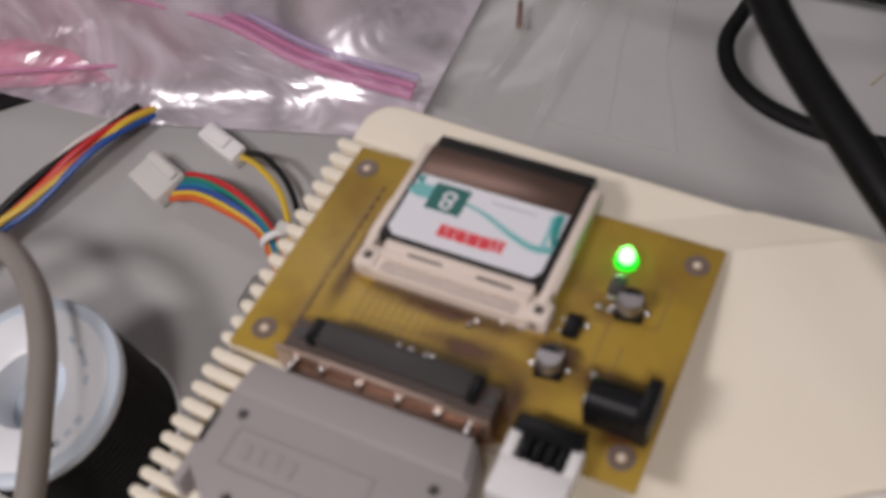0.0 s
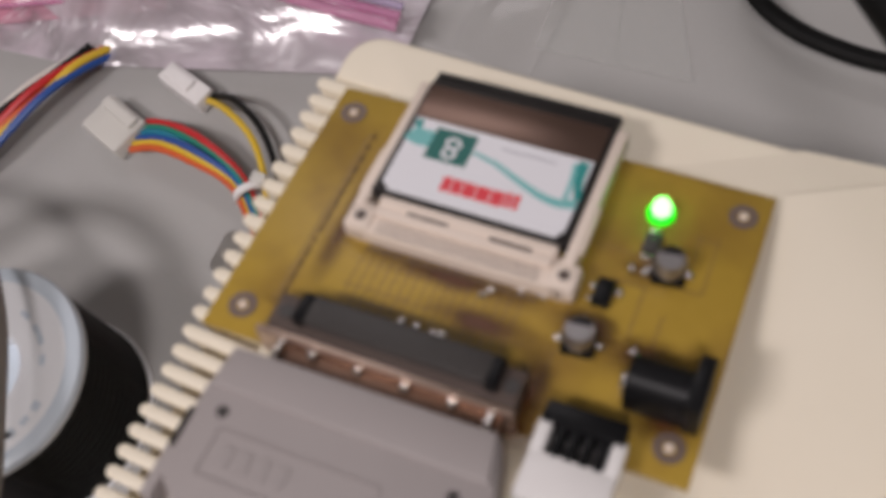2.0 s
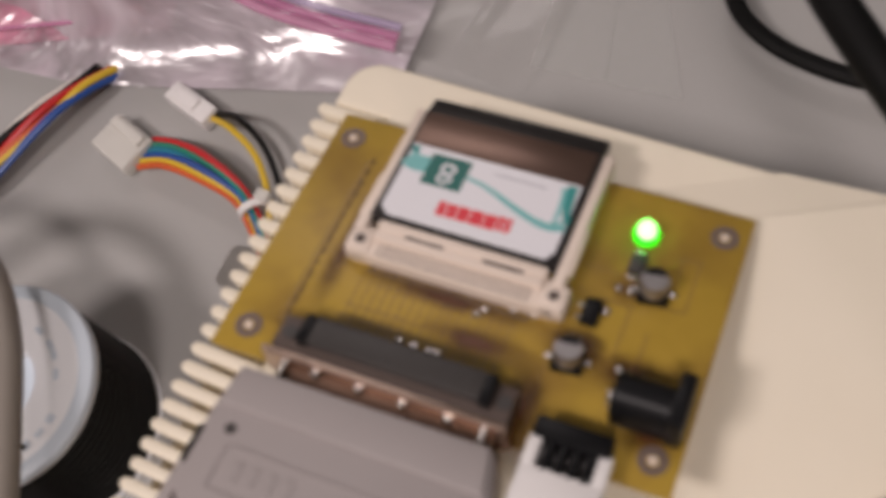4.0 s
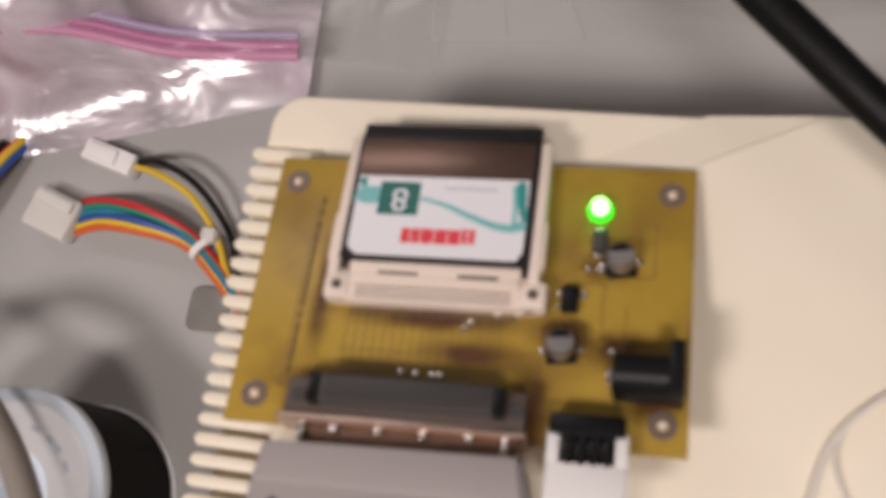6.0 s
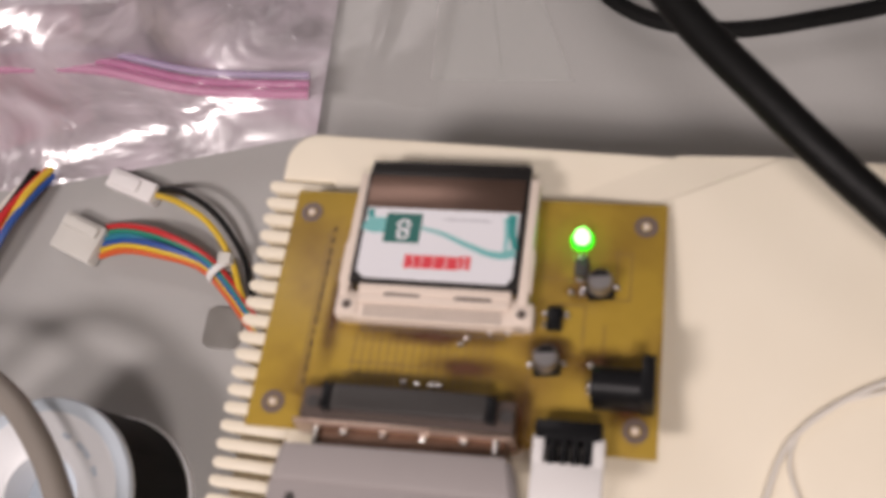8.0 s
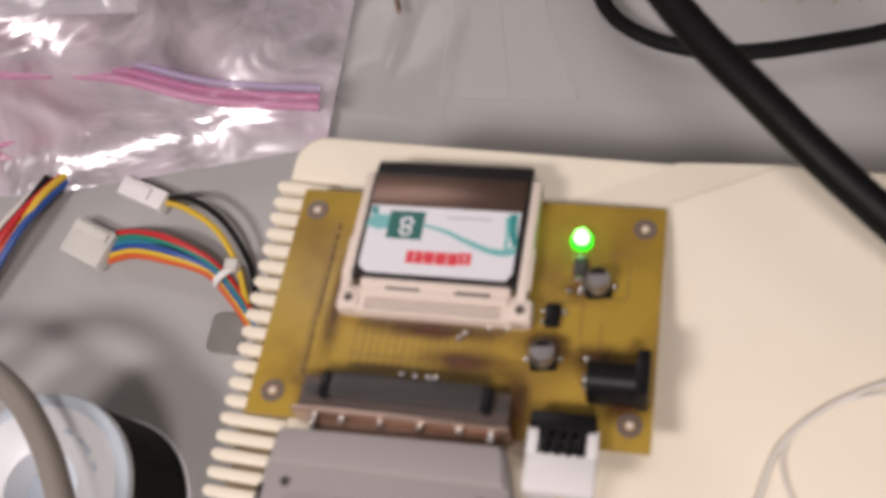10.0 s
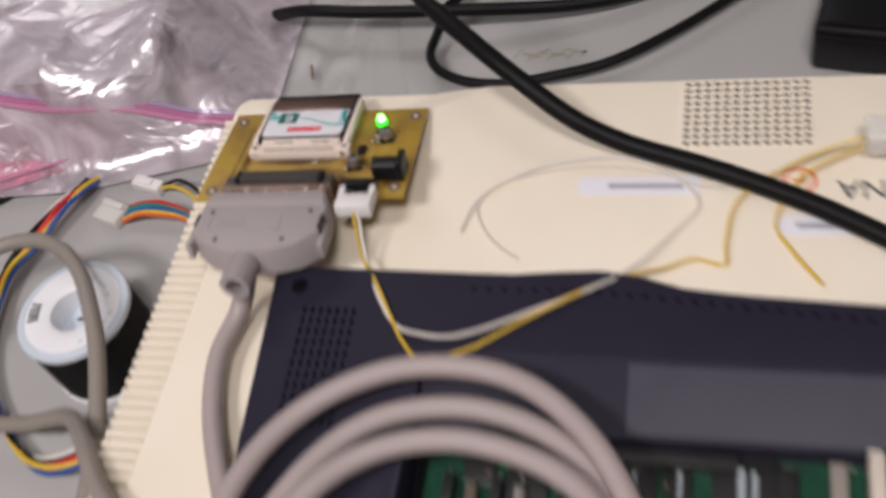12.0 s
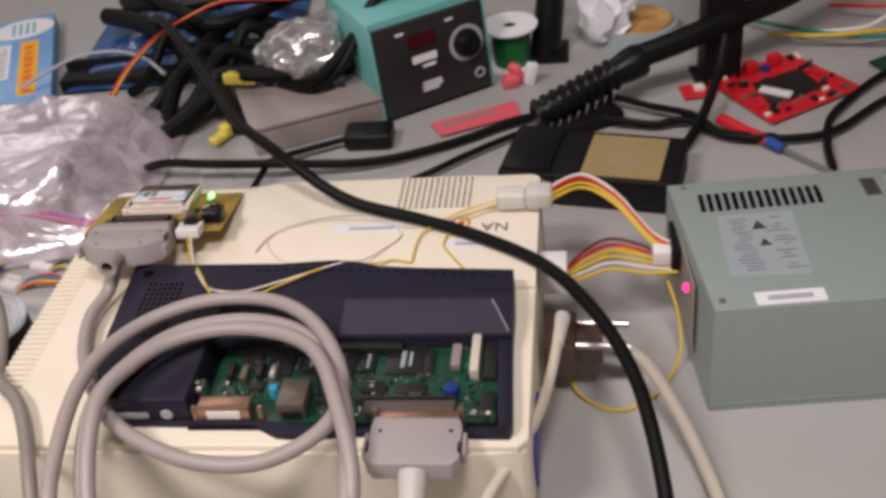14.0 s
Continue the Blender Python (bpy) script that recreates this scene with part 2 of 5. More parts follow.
def stain_material(name, colour, most):
    """A thin brown deposit that thins out unevenly towards its rim."""
    m = bpy.data.materials.new(name)
    m.use_nodes = True
    nt = m.node_tree
    b = nt.nodes["Principled BSDF"]
    b.inputs["Base Color"].default_value, b.inputs["Roughness"].default_value = (*colour, 1), 0.35
    tc, mp, gr = nt.nodes.new("ShaderNodeTexCoord"), nt.nodes.new("ShaderNodeMapping"), nt.nodes.new("ShaderNodeTexGradient")
    mp.inputs["Location"].default_value, mp.inputs["Scale"].default_value = (-1, -1, 0), (2, 2, 0)
    gr.gradient_type = "QUADRATIC_SPHERE"
    n = nt.nodes.new("ShaderNodeTexNoise")
    n.inputs["Scale"].default_value, n.inputs["Detail"].default_value = 140, 4
    wear, mul = nt.nodes.new("ShaderNodeMapRange"), nt.nodes.new("ShaderNodeMath")
    wear.inputs[1].default_value, wear.inputs[2].default_value, wear.inputs[3].default_value, wear.inputs[4].default_value = 0.3, 0.7, most * 0.6, most * 1.4
    mul.operation, mul.use_clamp = "MULTIPLY", True
    for a, b2 in ((tc.outputs["Generated"], mp.inputs[0]), (mp.outputs[0], gr.inputs[0]), (tc.outputs["Object"], n.inputs["Vector"]), (n.outputs["Fac"], wear.inputs[0]), (gr.outputs["Fac"], mul.inputs[0]), (wear.outputs[0], mul.inputs[1]),
                  (mul.outputs[0], b.inputs["Alpha"])):
        nt.links.new(a, b2)
    return m


M["flux"] = stain_material("brown_flux_residue", (0.10, 0.035, 0.012), 1.1)
M["film"] = film_material("clear_bag_film", (0.92, 0.81, 0.90), 0.50, 0.30, 0.55, 0.33)
M["film_flat"] = film_material("flat_clear_film", (0.62, 0.60, 0.58), 0.12, 0.30, 0.10, 0.05)
M["film_red"] = film_material("red_tinted_film", (0.93, 0.36, 0.52), 0.55, 0.28, 0.4)
M["bubble"] = film_material("clear_blister", (0.55, 0.53, 0.53), 0.5, 0.15, 0.7)


# ---- mesh helpers ----
def mesh_of(name, bm, material, smooth=True):
    bmesh.ops.recalc_face_normals(bm, faces=bm.faces[:])
    me = bpy.data.meshes.new(name)
    bm.to_mesh(me)
    bm.free()
    if smooth:
        for p in me.polygons:
            p.use_smooth = True
        me.set_sharp_from_angle(angle=radians(35))
    me.materials.append(M[material] if isinstance(material, str) else material)
    return me


def part(name, bm, material, parent, label=""):
    ob = new(name, mesh_of(name, bm, material))
    ob.parent = parent
    return tagged(ob, label)


def pieces(name, bms, material, parent, label=""):
    return [part(name, b, material, parent, label) for b in bms]


def thing(name, label, category, m=None, group="", kind=""):
    ob = new(name)
    ob.empty_display_size = 0.02
    if m is not None:
        ob.matrix_world = m
    return tagged(ob, label, category, group, kind)


def solo(name, bm, material, label, category, m=None, group="", kind=""):
    ob = new(name, mesh_of(name, bm, material))
    if m is not None:
        ob.matrix_world = m
    return tagged(ob, label, category, group, kind)


def box(sx, sy, sz, c=(0, 0, 0), bevel=0.0, seg=2, rot=None):
    """A bevelled block; c is the middle of its base."""
    bm = bmesh.new()
    bmesh.ops.create_cube(bm, size=1)
    bmesh.ops.scale(bm, vec=(sx, sy, sz), verts=bm.verts)
    bmesh.ops.translate(bm, vec=(0, 0, sz / 2), verts=bm.verts)
    if bevel:
        bmesh.ops.bevel(bm, geom=bm.edges[:], offset=min(bevel, sx * 0.45, sy * 0.45, sz * 0.45), segments=seg, affect="EDGES", profile=0.5)
    if rot is not None:
        bmesh.ops.rotate(bm, cent=(0, 0, 0), matrix=Euler([radians(a) for a in rot]).to_matrix(), verts=bm.verts)
    bmesh.ops.translate(bm, vec=c, verts=bm.verts)
    return bm


def join(*bms):
    out = bmesh.new()
    for b in bms:
        me = bpy.data.meshes.new("tmp")
        b.to_mesh(me)
        b.free()
        out.from_mesh(me)
        bpy.data.meshes.remove(me)
    return out


def moved(bm, m):
    bmesh.ops.transform(bm, matrix=m, verts=bm.verts)
    return bm


def prism(outline, z0, z1, bevel=0.0, seg=2):
    bm = bmesh.new()
    low = [bm.verts.new((x, y, z0)) for x, y in outline]
    f = bm.faces.new(low)
    ext = bmesh.ops.extrude_face_region(bm, geom=[f])
    up = [v for v in ext["geom"] if isinstance(v, bmesh.types.BMVert)]
    bmesh.ops.translate(bm, vec=(0, 0, z1 - z0), verts=up)
    if bevel:
        edges = [e for e in bm.edges if all(abs(v.co.z - z1) < 1e-7 for v in e.verts)]
        bmesh.ops.bevel(bm, geom=edges, offset=bevel, segments=seg, affect="EDGES", profile=0.5)
    return bm


def rounded(x0, y0, x1, y1, r, n=5):
    pts = []
    for cx, cy, a0 in ((x1 - r, y1 - r, 0), (x0 + r, y1 - r, 90), (x0 + r, y0 + r, 180), (x1 - r, y0 + r, 270)):
        for k in range(n + 1):
            a = radians(a0 + 90 * k / n)
            pts.append((cx + r * math.cos(a), cy + r * math.sin(a)))
    return pts


def lathe(profile, seg=32, c=(0, 0, 0)):
    """A turned body from (radius, height) pairs."""
    bm = bmesh.new()
    rings = []
    for r, z in profile:
        rings.append([bm.verts.new((c[0] + max(r, 1e-5) * math.cos(2 * math.pi * k / seg), c[1] + max(r, 1e-5) * math.sin(2 * math.pi * k / seg), c[2] + z)) for k in range(seg)])
    for a, b in zip(rings, rings[1:]):
        for k in range(seg):
            bm.faces.new((a[k], a[(k + 1) % seg], b[(k + 1) % seg], b[k]))
    bmesh.ops.remove_doubles(bm, verts=bm.verts, dist=2e-5)
    return bm


def smooth_line(pts, per=8, closed=False):
    pts = [Vector(p) for p in pts]
    if len(pts) == 2:
        return pts
    out = []
    n = len(pts)
    for i in range(n - 1):
        p0, p1, p2, p3 = pts[max(i - 1, 0)], pts[i], pts[i + 1], pts[min(i + 2, n - 1)]
        for k in range(per):
            u = k / per
            out.append(0.5 * ((2 * p1) + (p2 - p0) * u + (2 * p0 - 5 * p1 + 4 * p2 - p3) * u * u + (3 * p1 - p0 - 3 * p2 + p3) * u ** 3))
    out.append(pts[-1])
    return out


def tube(pts, r, seg=10, per=8, straight=False):
    line = [Vector(p) for p in pts] if straight else smooth_line(pts, per)
    bm = bmesh.new()
    rings = []
    side = None
    for i, p in enumerate(line):
        d = (line[min(i + 1, len(line) - 1)] - line[max(i - 1, 0)]).normalized()
        if side is None:
            side = d.cross(Vector((0, 0, 1)) if abs(d.z) < 0.9 else Vector((1, 0, 0))).normalized()
        side = (side - d * side.dot(d)).normalized()
        up = d.cross(side)
        rad = r(i / (len(line) - 1)) if callable(r) else r
        rings.append([bm.verts.new(p + rad * (math.cos(2 * math.pi * k / seg) * side + math.sin(2 * math.pi * k / seg) * up)) for k in range(seg)])
    for a, b in zip(rings, rings[1:]):
        for k in range(seg):
            bm.faces.new((a[k], a[(k + 1) % seg], b[(k + 1) % seg], b[k]))
    bm.faces.new(rings[0][::-1])
    bm.faces.new(rings[-1])
    return bm


def letters(text, size, m, depth=0.0002):
    cu = bpy.data.curves.new("letters", "FONT")
    cu.body, cu.size, cu.extrude = text, size, depth
    cu.align_x, cu.align_y = "CENTER", "CENTER"
    ob = bpy.data.objects.new("letters", cu)
    me = bpy.data.meshes.new_from_object(ob)
    bpy.data.objects.remove(ob)
    bm = bmesh.new()
    bm.from_mesh(me)
    bpy.data.meshes.remove(me)
    return moved(bm, m)


def sheet(x0, y0, x1, y1, nx, ny, height):
    """A thin film over a grid, its height given by a function of x and y."""
    bm = bmesh.new()
    g = [[bm.verts.new((x0 + (x1 - x0) * i / nx, y0 + (y1 - y0) * j / ny, height(i / nx, j / ny))) for i in range(nx + 1)] for j in range(ny + 1)]
    for j in range(ny):
        for i in range(nx):
            bm.faces.new((g[j][i], g[j][i + 1], g[j + 1][i + 1], g[j + 1][i]))
    return bm


# ---- the bench, and an unseen room added round it to bounce light ----
H = 0.08  # height of the beige case's top over the bench


def slab(name, x0, y0, z0, x1, y1, z1, material, label, category, bevel=0.0):
    return solo(name, box(x1 - x0, y1 - y0, z1 - z0, ((x0 + x1) / 2, (y0 + y1) / 2, z0), bevel), material, label, category, kind="structure")


slab("floor", -2.2, -2.4, -0.80, 2.4, 2.4, -0.75, "floor", "unseen dark grey vinyl floor, added to close the room", "floor")
slab("ceiling", -2.2, -2.4, 1.75, 2.4, 2.4, 1.80, "ceiling", "unseen white tiled ceiling, added to close the room", "ceiling")
slab("wall_north", -2.2, 2.4, -0.80, 2.4, 2.5, 1.80, "wall", "unseen plain off-white wall, added behind the bench", "wall")
slab("wall_south", -2.2, -2.5, -0.80, 2.4, -2.4, 1.80, "wall", "unseen plain off-white wall, added to close the room", "wall")
slab("wall_east", 2.4, -2.5, -0.80, 2.5, 2.5, 1.80, "wall", "unseen plain off-white side wall, added to close the room", "wall")
slab("wall_west", -2.3, -2.5, -0.80, -2.2, 2.5, 1.80, "wall", "unseen plain off-white side wall, added to close the room", "wall")

bench = thing("workbench", "grey laminate workbench crowded with electronics", "workbench", kind="structure")
part("bench_top", box(2.2, 1.75, 0.03, (0.15, 0.275, -0.03), 0.004), "laminate", bench)
for lx, ly in ((-0.88, -0.53), (1.18, -0.53), (-0.88, 1.08), (1.18, 1.08)):
    part("leg", box(0.05, 0.05, 0.72, (lx, ly, -0.75), 0.004), "steel", bench)

# ---- the beige case ----
case = thing("computer_case", "yellowed beige plastic computer case with ribbed side vents", "computer case")
part("lower_shell", prism(rounded(-0.002, -0.262, 0.331, 0.002, 0.008), 0.004, 0.0735, 0.001), "beige", case)
arc = [(0.007 - 0.009 * math.sin(radians(15 * k)), -0.007 + 0.009 * math.cos(radians(15 * k))) for k in range(7)]
top_outline = [(0.324, 0.002), *arc, (-0.002, -0.0125), (0.0135, -0.0125), (0.0135, -0.215), (-0.002, -0.215), (-0.002, -0.250), (0.008, -0.262),
               (0.325, -0.262), (0.331, -0.256), (0.331, -0.005), (0.3295, 0.0)]
part("top_panel", prism(top_outline, 0.0735, H, 0.0012, 3), "beige", case)
HT = H + 0.004  # the deck behind the laptop base stands a step higher
deck = part("raised_deck", prism([(0.324, 0.0022), (0.134, 0.0022), (0.100, -0.0145), (0.045, -0.042), (0.045, -0.113), (0.062, -0.1155), (0.182, -0.1160), (0.200, -0.1150), (0.255, -0.1245), (0.3312, -0.1285), (0.3312, -0.005), (0.3295, 0.0)], H - 0.001, HT, 0.0010, 3), "beige", case)
bm = bmesh.new()
ramp = [[bm.verts.new((x, y, z)) for x, y in row] for z, row in ((HT - 0.0003, ((0.1355, 0.0021), (0.1010, -0.0147), (0.0455, -0.0420), (0.0455, -0.113))), (H, ((0.108, 0.0021), (0.084, -0.0100), (0.033, -0.0360), (0.033, -0.113))),
                                                                 (H - 0.001, ((0.108, 0.0021), (0.084, -0.0100), (0.033, -0.0360), (0.033, -0.113))), (H - 0.001, ((0.1355, 0.0021), (0.1010, -0.0147), (0.0455, -0.0420), (0.0455, -0.113))))]
for a, b in zip(ramp, ramp[1:] + ramp[:1]):
    for k in range(3):
        bm.faces.new((a[k], a[k + 1], b[k + 1], b[k]))
for k in (0, 3):
    bm.faces.new([row[k] for row in ramp])
part("sloped_step", bm, "beige", deck, "sloping step down to the back corner")
part("front_skirt", prism([(0.004, -0.2620), (0.02, -0.2650), (0.30, -0.2650), (0.327, -0.2620)], 0.006, 0.0760, 0.001), "beige", case)
for fx, fy in ((0.03, -0.03), (0.30, -0.03), (0.03, -0.235), (0.30, -0.235)):
    part("rubber_foot", lathe([(0, 0), (0.008, 0), (0.008, 0.0045), (0, 0.0045)], 16, (fx, fy, 0)), "rubber", case)
# vent: raised lattice over a dark sheet that paints the shade in its holes
part("vent_backing", box(0.0550, 0.0395, 0.0002, (0.2548, -0.0195, HT + 0.0001)), "hole_dark", case)
bars = []
for i in range(14):
    bars.append(box(0.0019, 0.0405, 0.0005, (0.2270 + i * 0.00428, -0.0195, HT)))
for j in range(11):
    bars.append(box(0.0575, 0.0014, 0.00048, (0.2548, 0.0004 - j * 0.00398, HT)))
part("vent_grille", join(*bars), "beige", case, "square lattice of small vent holes")
part("lettering", letters("NA", 0.0135, pose(0.301, -0.063, HT + 0.0001, 0, 0, 180)), "ink_dark", case, "black printed letters")
ring = lathe([(0.0056, 0), (0.0070, 0), (0.0070, 0.0003), (0.0056, 0.0003)], 24, (0.2765, -0.0585, HT))
part("round_mark", join(ring, box(0.006, 0.0012, 0.0003, (0.2765, -0.0585, HT)), box(0.0012, 0.006, 0.0003, (0.2775, -0.0575, HT))), "orange_ink", case, "orange printed ring mark")
for sx, sy, sw in ((0.2100, -0.0615, 0.052), (0.281, -0.0825, 0.030)):
    sticker = part("sticker", prism(rounded(sx - sw / 2, sy - 0.005, sx + sw / 2, sy + 0.005, 0.001), HT, HT + 0.0003), "label_white", case, "white paper label strip")
    part("print_bar", box(sw * 0.62, 0.0030, 0.0001, (sx + 0.003, sy, HT + 0.0003)), "ink_grey", sticker)
part("side_flange", box(0.0015, 0.05, 0.03, (0.3325, -0.215, 0.02)), "purple", case, "violet strip on the side")

# ---- adapter board on the case ----
UX, VX, NX = Vector((0.99842, 0.04776, -0.02957)), Vector((-0.05279, 0.97763, -0.20359)), Vector((0.01918, 0.20483, 0.97861))
BOARD = Matrix((( UX.x, VX.x, NX.x, 0.0135), (UX.y, VX.y, NX.y, -0.0255), (UX.z, VX.z, NX.z, 0.0912), (0, 0, 0, 1)))
board = thing("adapter_board", "olive unmasked circuit board holding a memory card socket", "circuit board", BOARD)
mm = 0.001


def mbox(sx, sy, sz, x, y, z=0.0, bevel=0.0, rot=None):
    return box(sx * mm, sy * mm, sz * mm, (x * mm, y * mm, z * mm), bevel * mm, 2, rot)


part("board_plate", box(0.0988, 0.0670, 0.0016, (0.0444, -0.0267, -0.0016), 0.0002), "fr4", board)
for hx, hy in ((0, 0), (1.0, -54), (88.6, 0), (88.6, -54)):
    r = part("mounting_ring", lathe([(0.0014, 0), (0.0030, 0), (0.0030, 0.00025), (0.0014, 0.00025), (0.0014, 0)], 24, (hx * mm, hy * mm, 0)), "tin", board, "dark tinned ring round a screw hole")
    part("hole", lathe([(0, 0.0001), (0.0009, 0.0001), (0.0009, 0.0004), (0, 0.0004)], 16, (hx * mm, hy * mm, 0)), "ivory", r)
# faint copper traces
rng = random.Random(3)
traces = [mbox(0.5, 46, 0.05, 6.4, -28), mbox(0.5, 40, 0.05, 7.4, -30)]
for k in range(17):
    x = 19 + k * 2.15
    a = -31 - rng.random() * 3
    b = -48 - rng.random() * 3
    traces.append(mbox(0.35, a - b, 0.05, x, (a + b) / 2))
    if k % 3 == 0:
        traces.append(mbox(5 + 4 * rng.random(), 0.35, 0.05, x + 2, b + 4 + 6 * rng.random()))
for x, y, w, d in ((66, -16, 12, 0.4), (82, -12, 0.4, 9), (83.5, -8, 5, 0.4), (85.6, -14, 0.4, 14), (83, -21, 5, 0.4), (62.8, -40, 0.4, 22), (75, -29, 0.4, 12), (72, -23, 7, 0.4), (80, -33, 0.4, 10),
                   (35, -33, 42, 0.35), (30, -45, 26, 0.35), (64, -54, 0.4, 10)):
    traces.append(mbox(w, d, 0.05, x, y))
tagged(part("trace_pattern", join(*traces), "trace", board, "faint brown copper traces"), kind="stuff")
tagged(part("board_print", join(*[mbox(0.7, 1.2 + 1.8 * rng.random(), 0.06, 7.6, -5 - k * 3.3) for k in range(14)]), "print_brown", board, "line of unreadable small print"), kind="stuff")


def stain(cx, cy, rx, ry, seed, z):
    """An uneven blot of dried flux on the board."""
    r = random.Random(seed)
    ph = [r.uniform(0, 6.28) for _ in range(3)]
    ring_pts = []
    for k in range(30):
        a = 2 * math.pi * k / 30
        q = 1 + 0.20 * math.sin(2 * a + ph[0]) + 0.14 * math.sin(3 * a + ph[1]) + 0.10 * math.sin(7 * a + ph[2])
        ring_pts.append(((cx + rx * q * math.cos(a)) * mm, (cy + ry * q * math.sin(a)) * mm))
    bm = bmesh.new()
    bm.faces.new([bm.verts.new((x, y, z * mm)) for x, y in ring_pts])
    return bm


for k, (cx, cy, rx, ry) in enumerate(((36, -50.5, 34, 7.0), (14, -53, 8, 7), (62, -52, 7, 12), (79, -38.5, 12, 6.0), (38, -34.0, 26, 4.5), (48, -42, 16, 6.0), (12, -30, 4, 20), (67, -36, 8, 7), (75, -19, 8, 5), (60.5, -60, 6, 6), (86, -50, 8, 6))):
    part("flux_stain", stain(cx, cy, rx, ry, 40 + k, 0.054 + 0.004 * k), "flux", board)

# card socket: frame round the card
sock = part("card_socket", mbox(46.5, 7.2, 4.4, 38.0, -28.2, 0, 0.5), "ivory", board, "ivory plastic card socket frame")
pieces("side_rail", [mbox(2.6, 36, 5.4, 14.7, -8.2, 0, 0.6), mbox(2.6, 36, 5.4, 60.0, -8.2, 0, 0.6)], "ivory", sock)
pieces("rail_step", [mbox(1.6, 12, 1.6, 13.6, -16.5, 3.2, 0.4), mbox(1.6, 12, 1.6, 61.2, -16.5, 3.2, 0.4)], "ivory", sock)
part("front_wall", mbox(38.6, 2.2, 6.1, 38, -24.2, 0, 0.4), "ivory", sock)
part("front_ledge", mbox(38, 3.0, 1.2, 38.0, -26.4, 4.4, 0.3), "ivory", sock)
# brown strips on the ivory paint the shade in its grooves
pieces("groove_shade_line", [mbox(35, 0.35, 0.12, 38, -28.6 - 1.2 * k, 4.36) for k in range(3)], "brown_can", sock)
pieces("corner_post", [mbox(6.0, 6.4, 5.2, 16.2, -28.6, 0, 1.1), mbox(6.0, 6.4, 5.2, 60.2, -28.6, 0, 1.1)], "ivory", sock)
# brown discs paint the shade in the uncut screw holes
for hx in (16.3, 60.2):
    part("screw_hole", lathe([(0, 0.0052), (0.0012, 0.0052), (0.0012, 0.00535), (0, 0.00535)], 14, (hx * mm, -28.8 * mm, 0)), "brown_conn", sock)
part("window_strip", join(mbox(9, 0.9, 0.1, 30, -25.6, 5.6), mbox(9, 0.9, 0.1, 48, -25.8, 5.6)), "brown_conn", sock)
tagged(part("contact_strip", join(*[mbox(0.45, 2.2, 0.5, 20 + k * 1.27, -32.6) for k in range(29)]), "tin", board), kind="stuff")
pads = [lathe([(0, 0), (0.0010, 0), (0.0007, 0.0006), (0, 0.0008)], 10, (x * mm, y * mm, 0)) for x, y in
        ((45.5, -35.5), (46.8, -33.9), (52.5, -32.0), (36.2, -46.8), (39.8, -46.9), (41.6, -46.8), (33.0, -46.6), (71.2, -19.6), (74.0, -19.8), (57, -31.8))]
for k, p in enumerate(pads):
    part("solder_joint", p, "solder", board)

# small parts of the power circuit
# the LED's green halo is painted as a glowing flange round the core
led = part("indicator_led", lathe([(0.0029, 0.0002), (0.0030, 0.0010), (0.0026, 0.0016), (0.0021, 0.0018), (0, 0.0018)], 24, (72.9 * mm, -5.0 * mm, 0)), "led_halo", board, "lit bright green indicator")
part("led_core", lathe([(0.0020, 0.0017), (0.0020, 0.0030), (0.0016, 0.0042), (0.0008, 0.0049), (0, 0.0051)], 20, (72.9 * mm, -5.0 * mm, 0)), "led_green", led)
part("resistor", join(mbox(3.4, 4.6, 1.2, 73.3, -12.9, 0, 0.2)), "conn_dark", board)
pieces("resistor_end", [mbox(2.6, 1.0, 1.0, 73.3, -16.4, 0, 0.2), mbox(2.6, 0.8, 1.0, 73.3, -9.9, 0, 0.2)], "solder", board)


def can_capacitor(x, y, turn):
    m = pose(x * mm, y * mm, 0, 0, 0, turn)
    base = part("capacitor", moved(box(0.0066, 0.0066, 0.0018, (0, 0, 0), 0.0006), m), "black_plastic", board)
    part("can", moved(lathe([(0, 0.0018), (0.0030, 0.0018), (0.0031, 0.0050), (0.0028, 0.0056), (0, 0.0056)], 24), m), "can", base, "dull aluminium capacitor can")
    part("polarity_mark", moved(prism([(0.0026 * math.cos(a), 0.0026 * math.sin(a)) for a in [radians(20 + 14 * k) for k in range(11)]], 0.0056, 0.0058), m), "black_plastic", base)
    pieces("lead", [moved(b, m) for b in [box(0.0016, 0.0014, 0.0006, (0.0040, 0, 0), 0.0002), box(0.0016, 0.0014, 0.0006, (-0.0040, 0, 0), 0.0002)]], "solder", base)


can_capacitor(78.3, -18.2, 8)
can_capacitor(66.9, -39.2, 6)
tr = part("transistor", mbox(3.8, 6.0, 2.0, 67.9, -27.5, 0, 0.3), "black_plastic", board)
pieces("leg", [mbox(1.4, 1.6, 0.5, 70.6, -26.0, 0, 0.1), mbox(1.2, 1.2, 0.5, 65.4, -26.0, 0, 0.1), mbox(1.2, 1.2, 0.5, 65.4, -29.0, 0, 0.1)], "solder", tr)
jack = part("power_jack", join(mbox(12.0, 9.2, 6.2, 84.2, -45.2, 0, 0.6), moved(lathe([(0, 0), (0.0044, 0), (0.0044, 0.012), (0, 0.012)], 24), pose(78.2 * mm, -45.2 * mm, 5.2 * mm, 0, 90, 0)), mbox(3.2, 11.5, 10.0, 91.0, -44.6, 0, 0.5)), "black_plastic", board, "black barrel power socket")
pieces("jack_contact", [mbox(1.2, 3.0, 4.0, 77.6, -45.5, 0, 0.2), mbox(1.4, 1.4, 1.0, 78.0, -42.0, 7.5, 0.3)], "solder", jack)
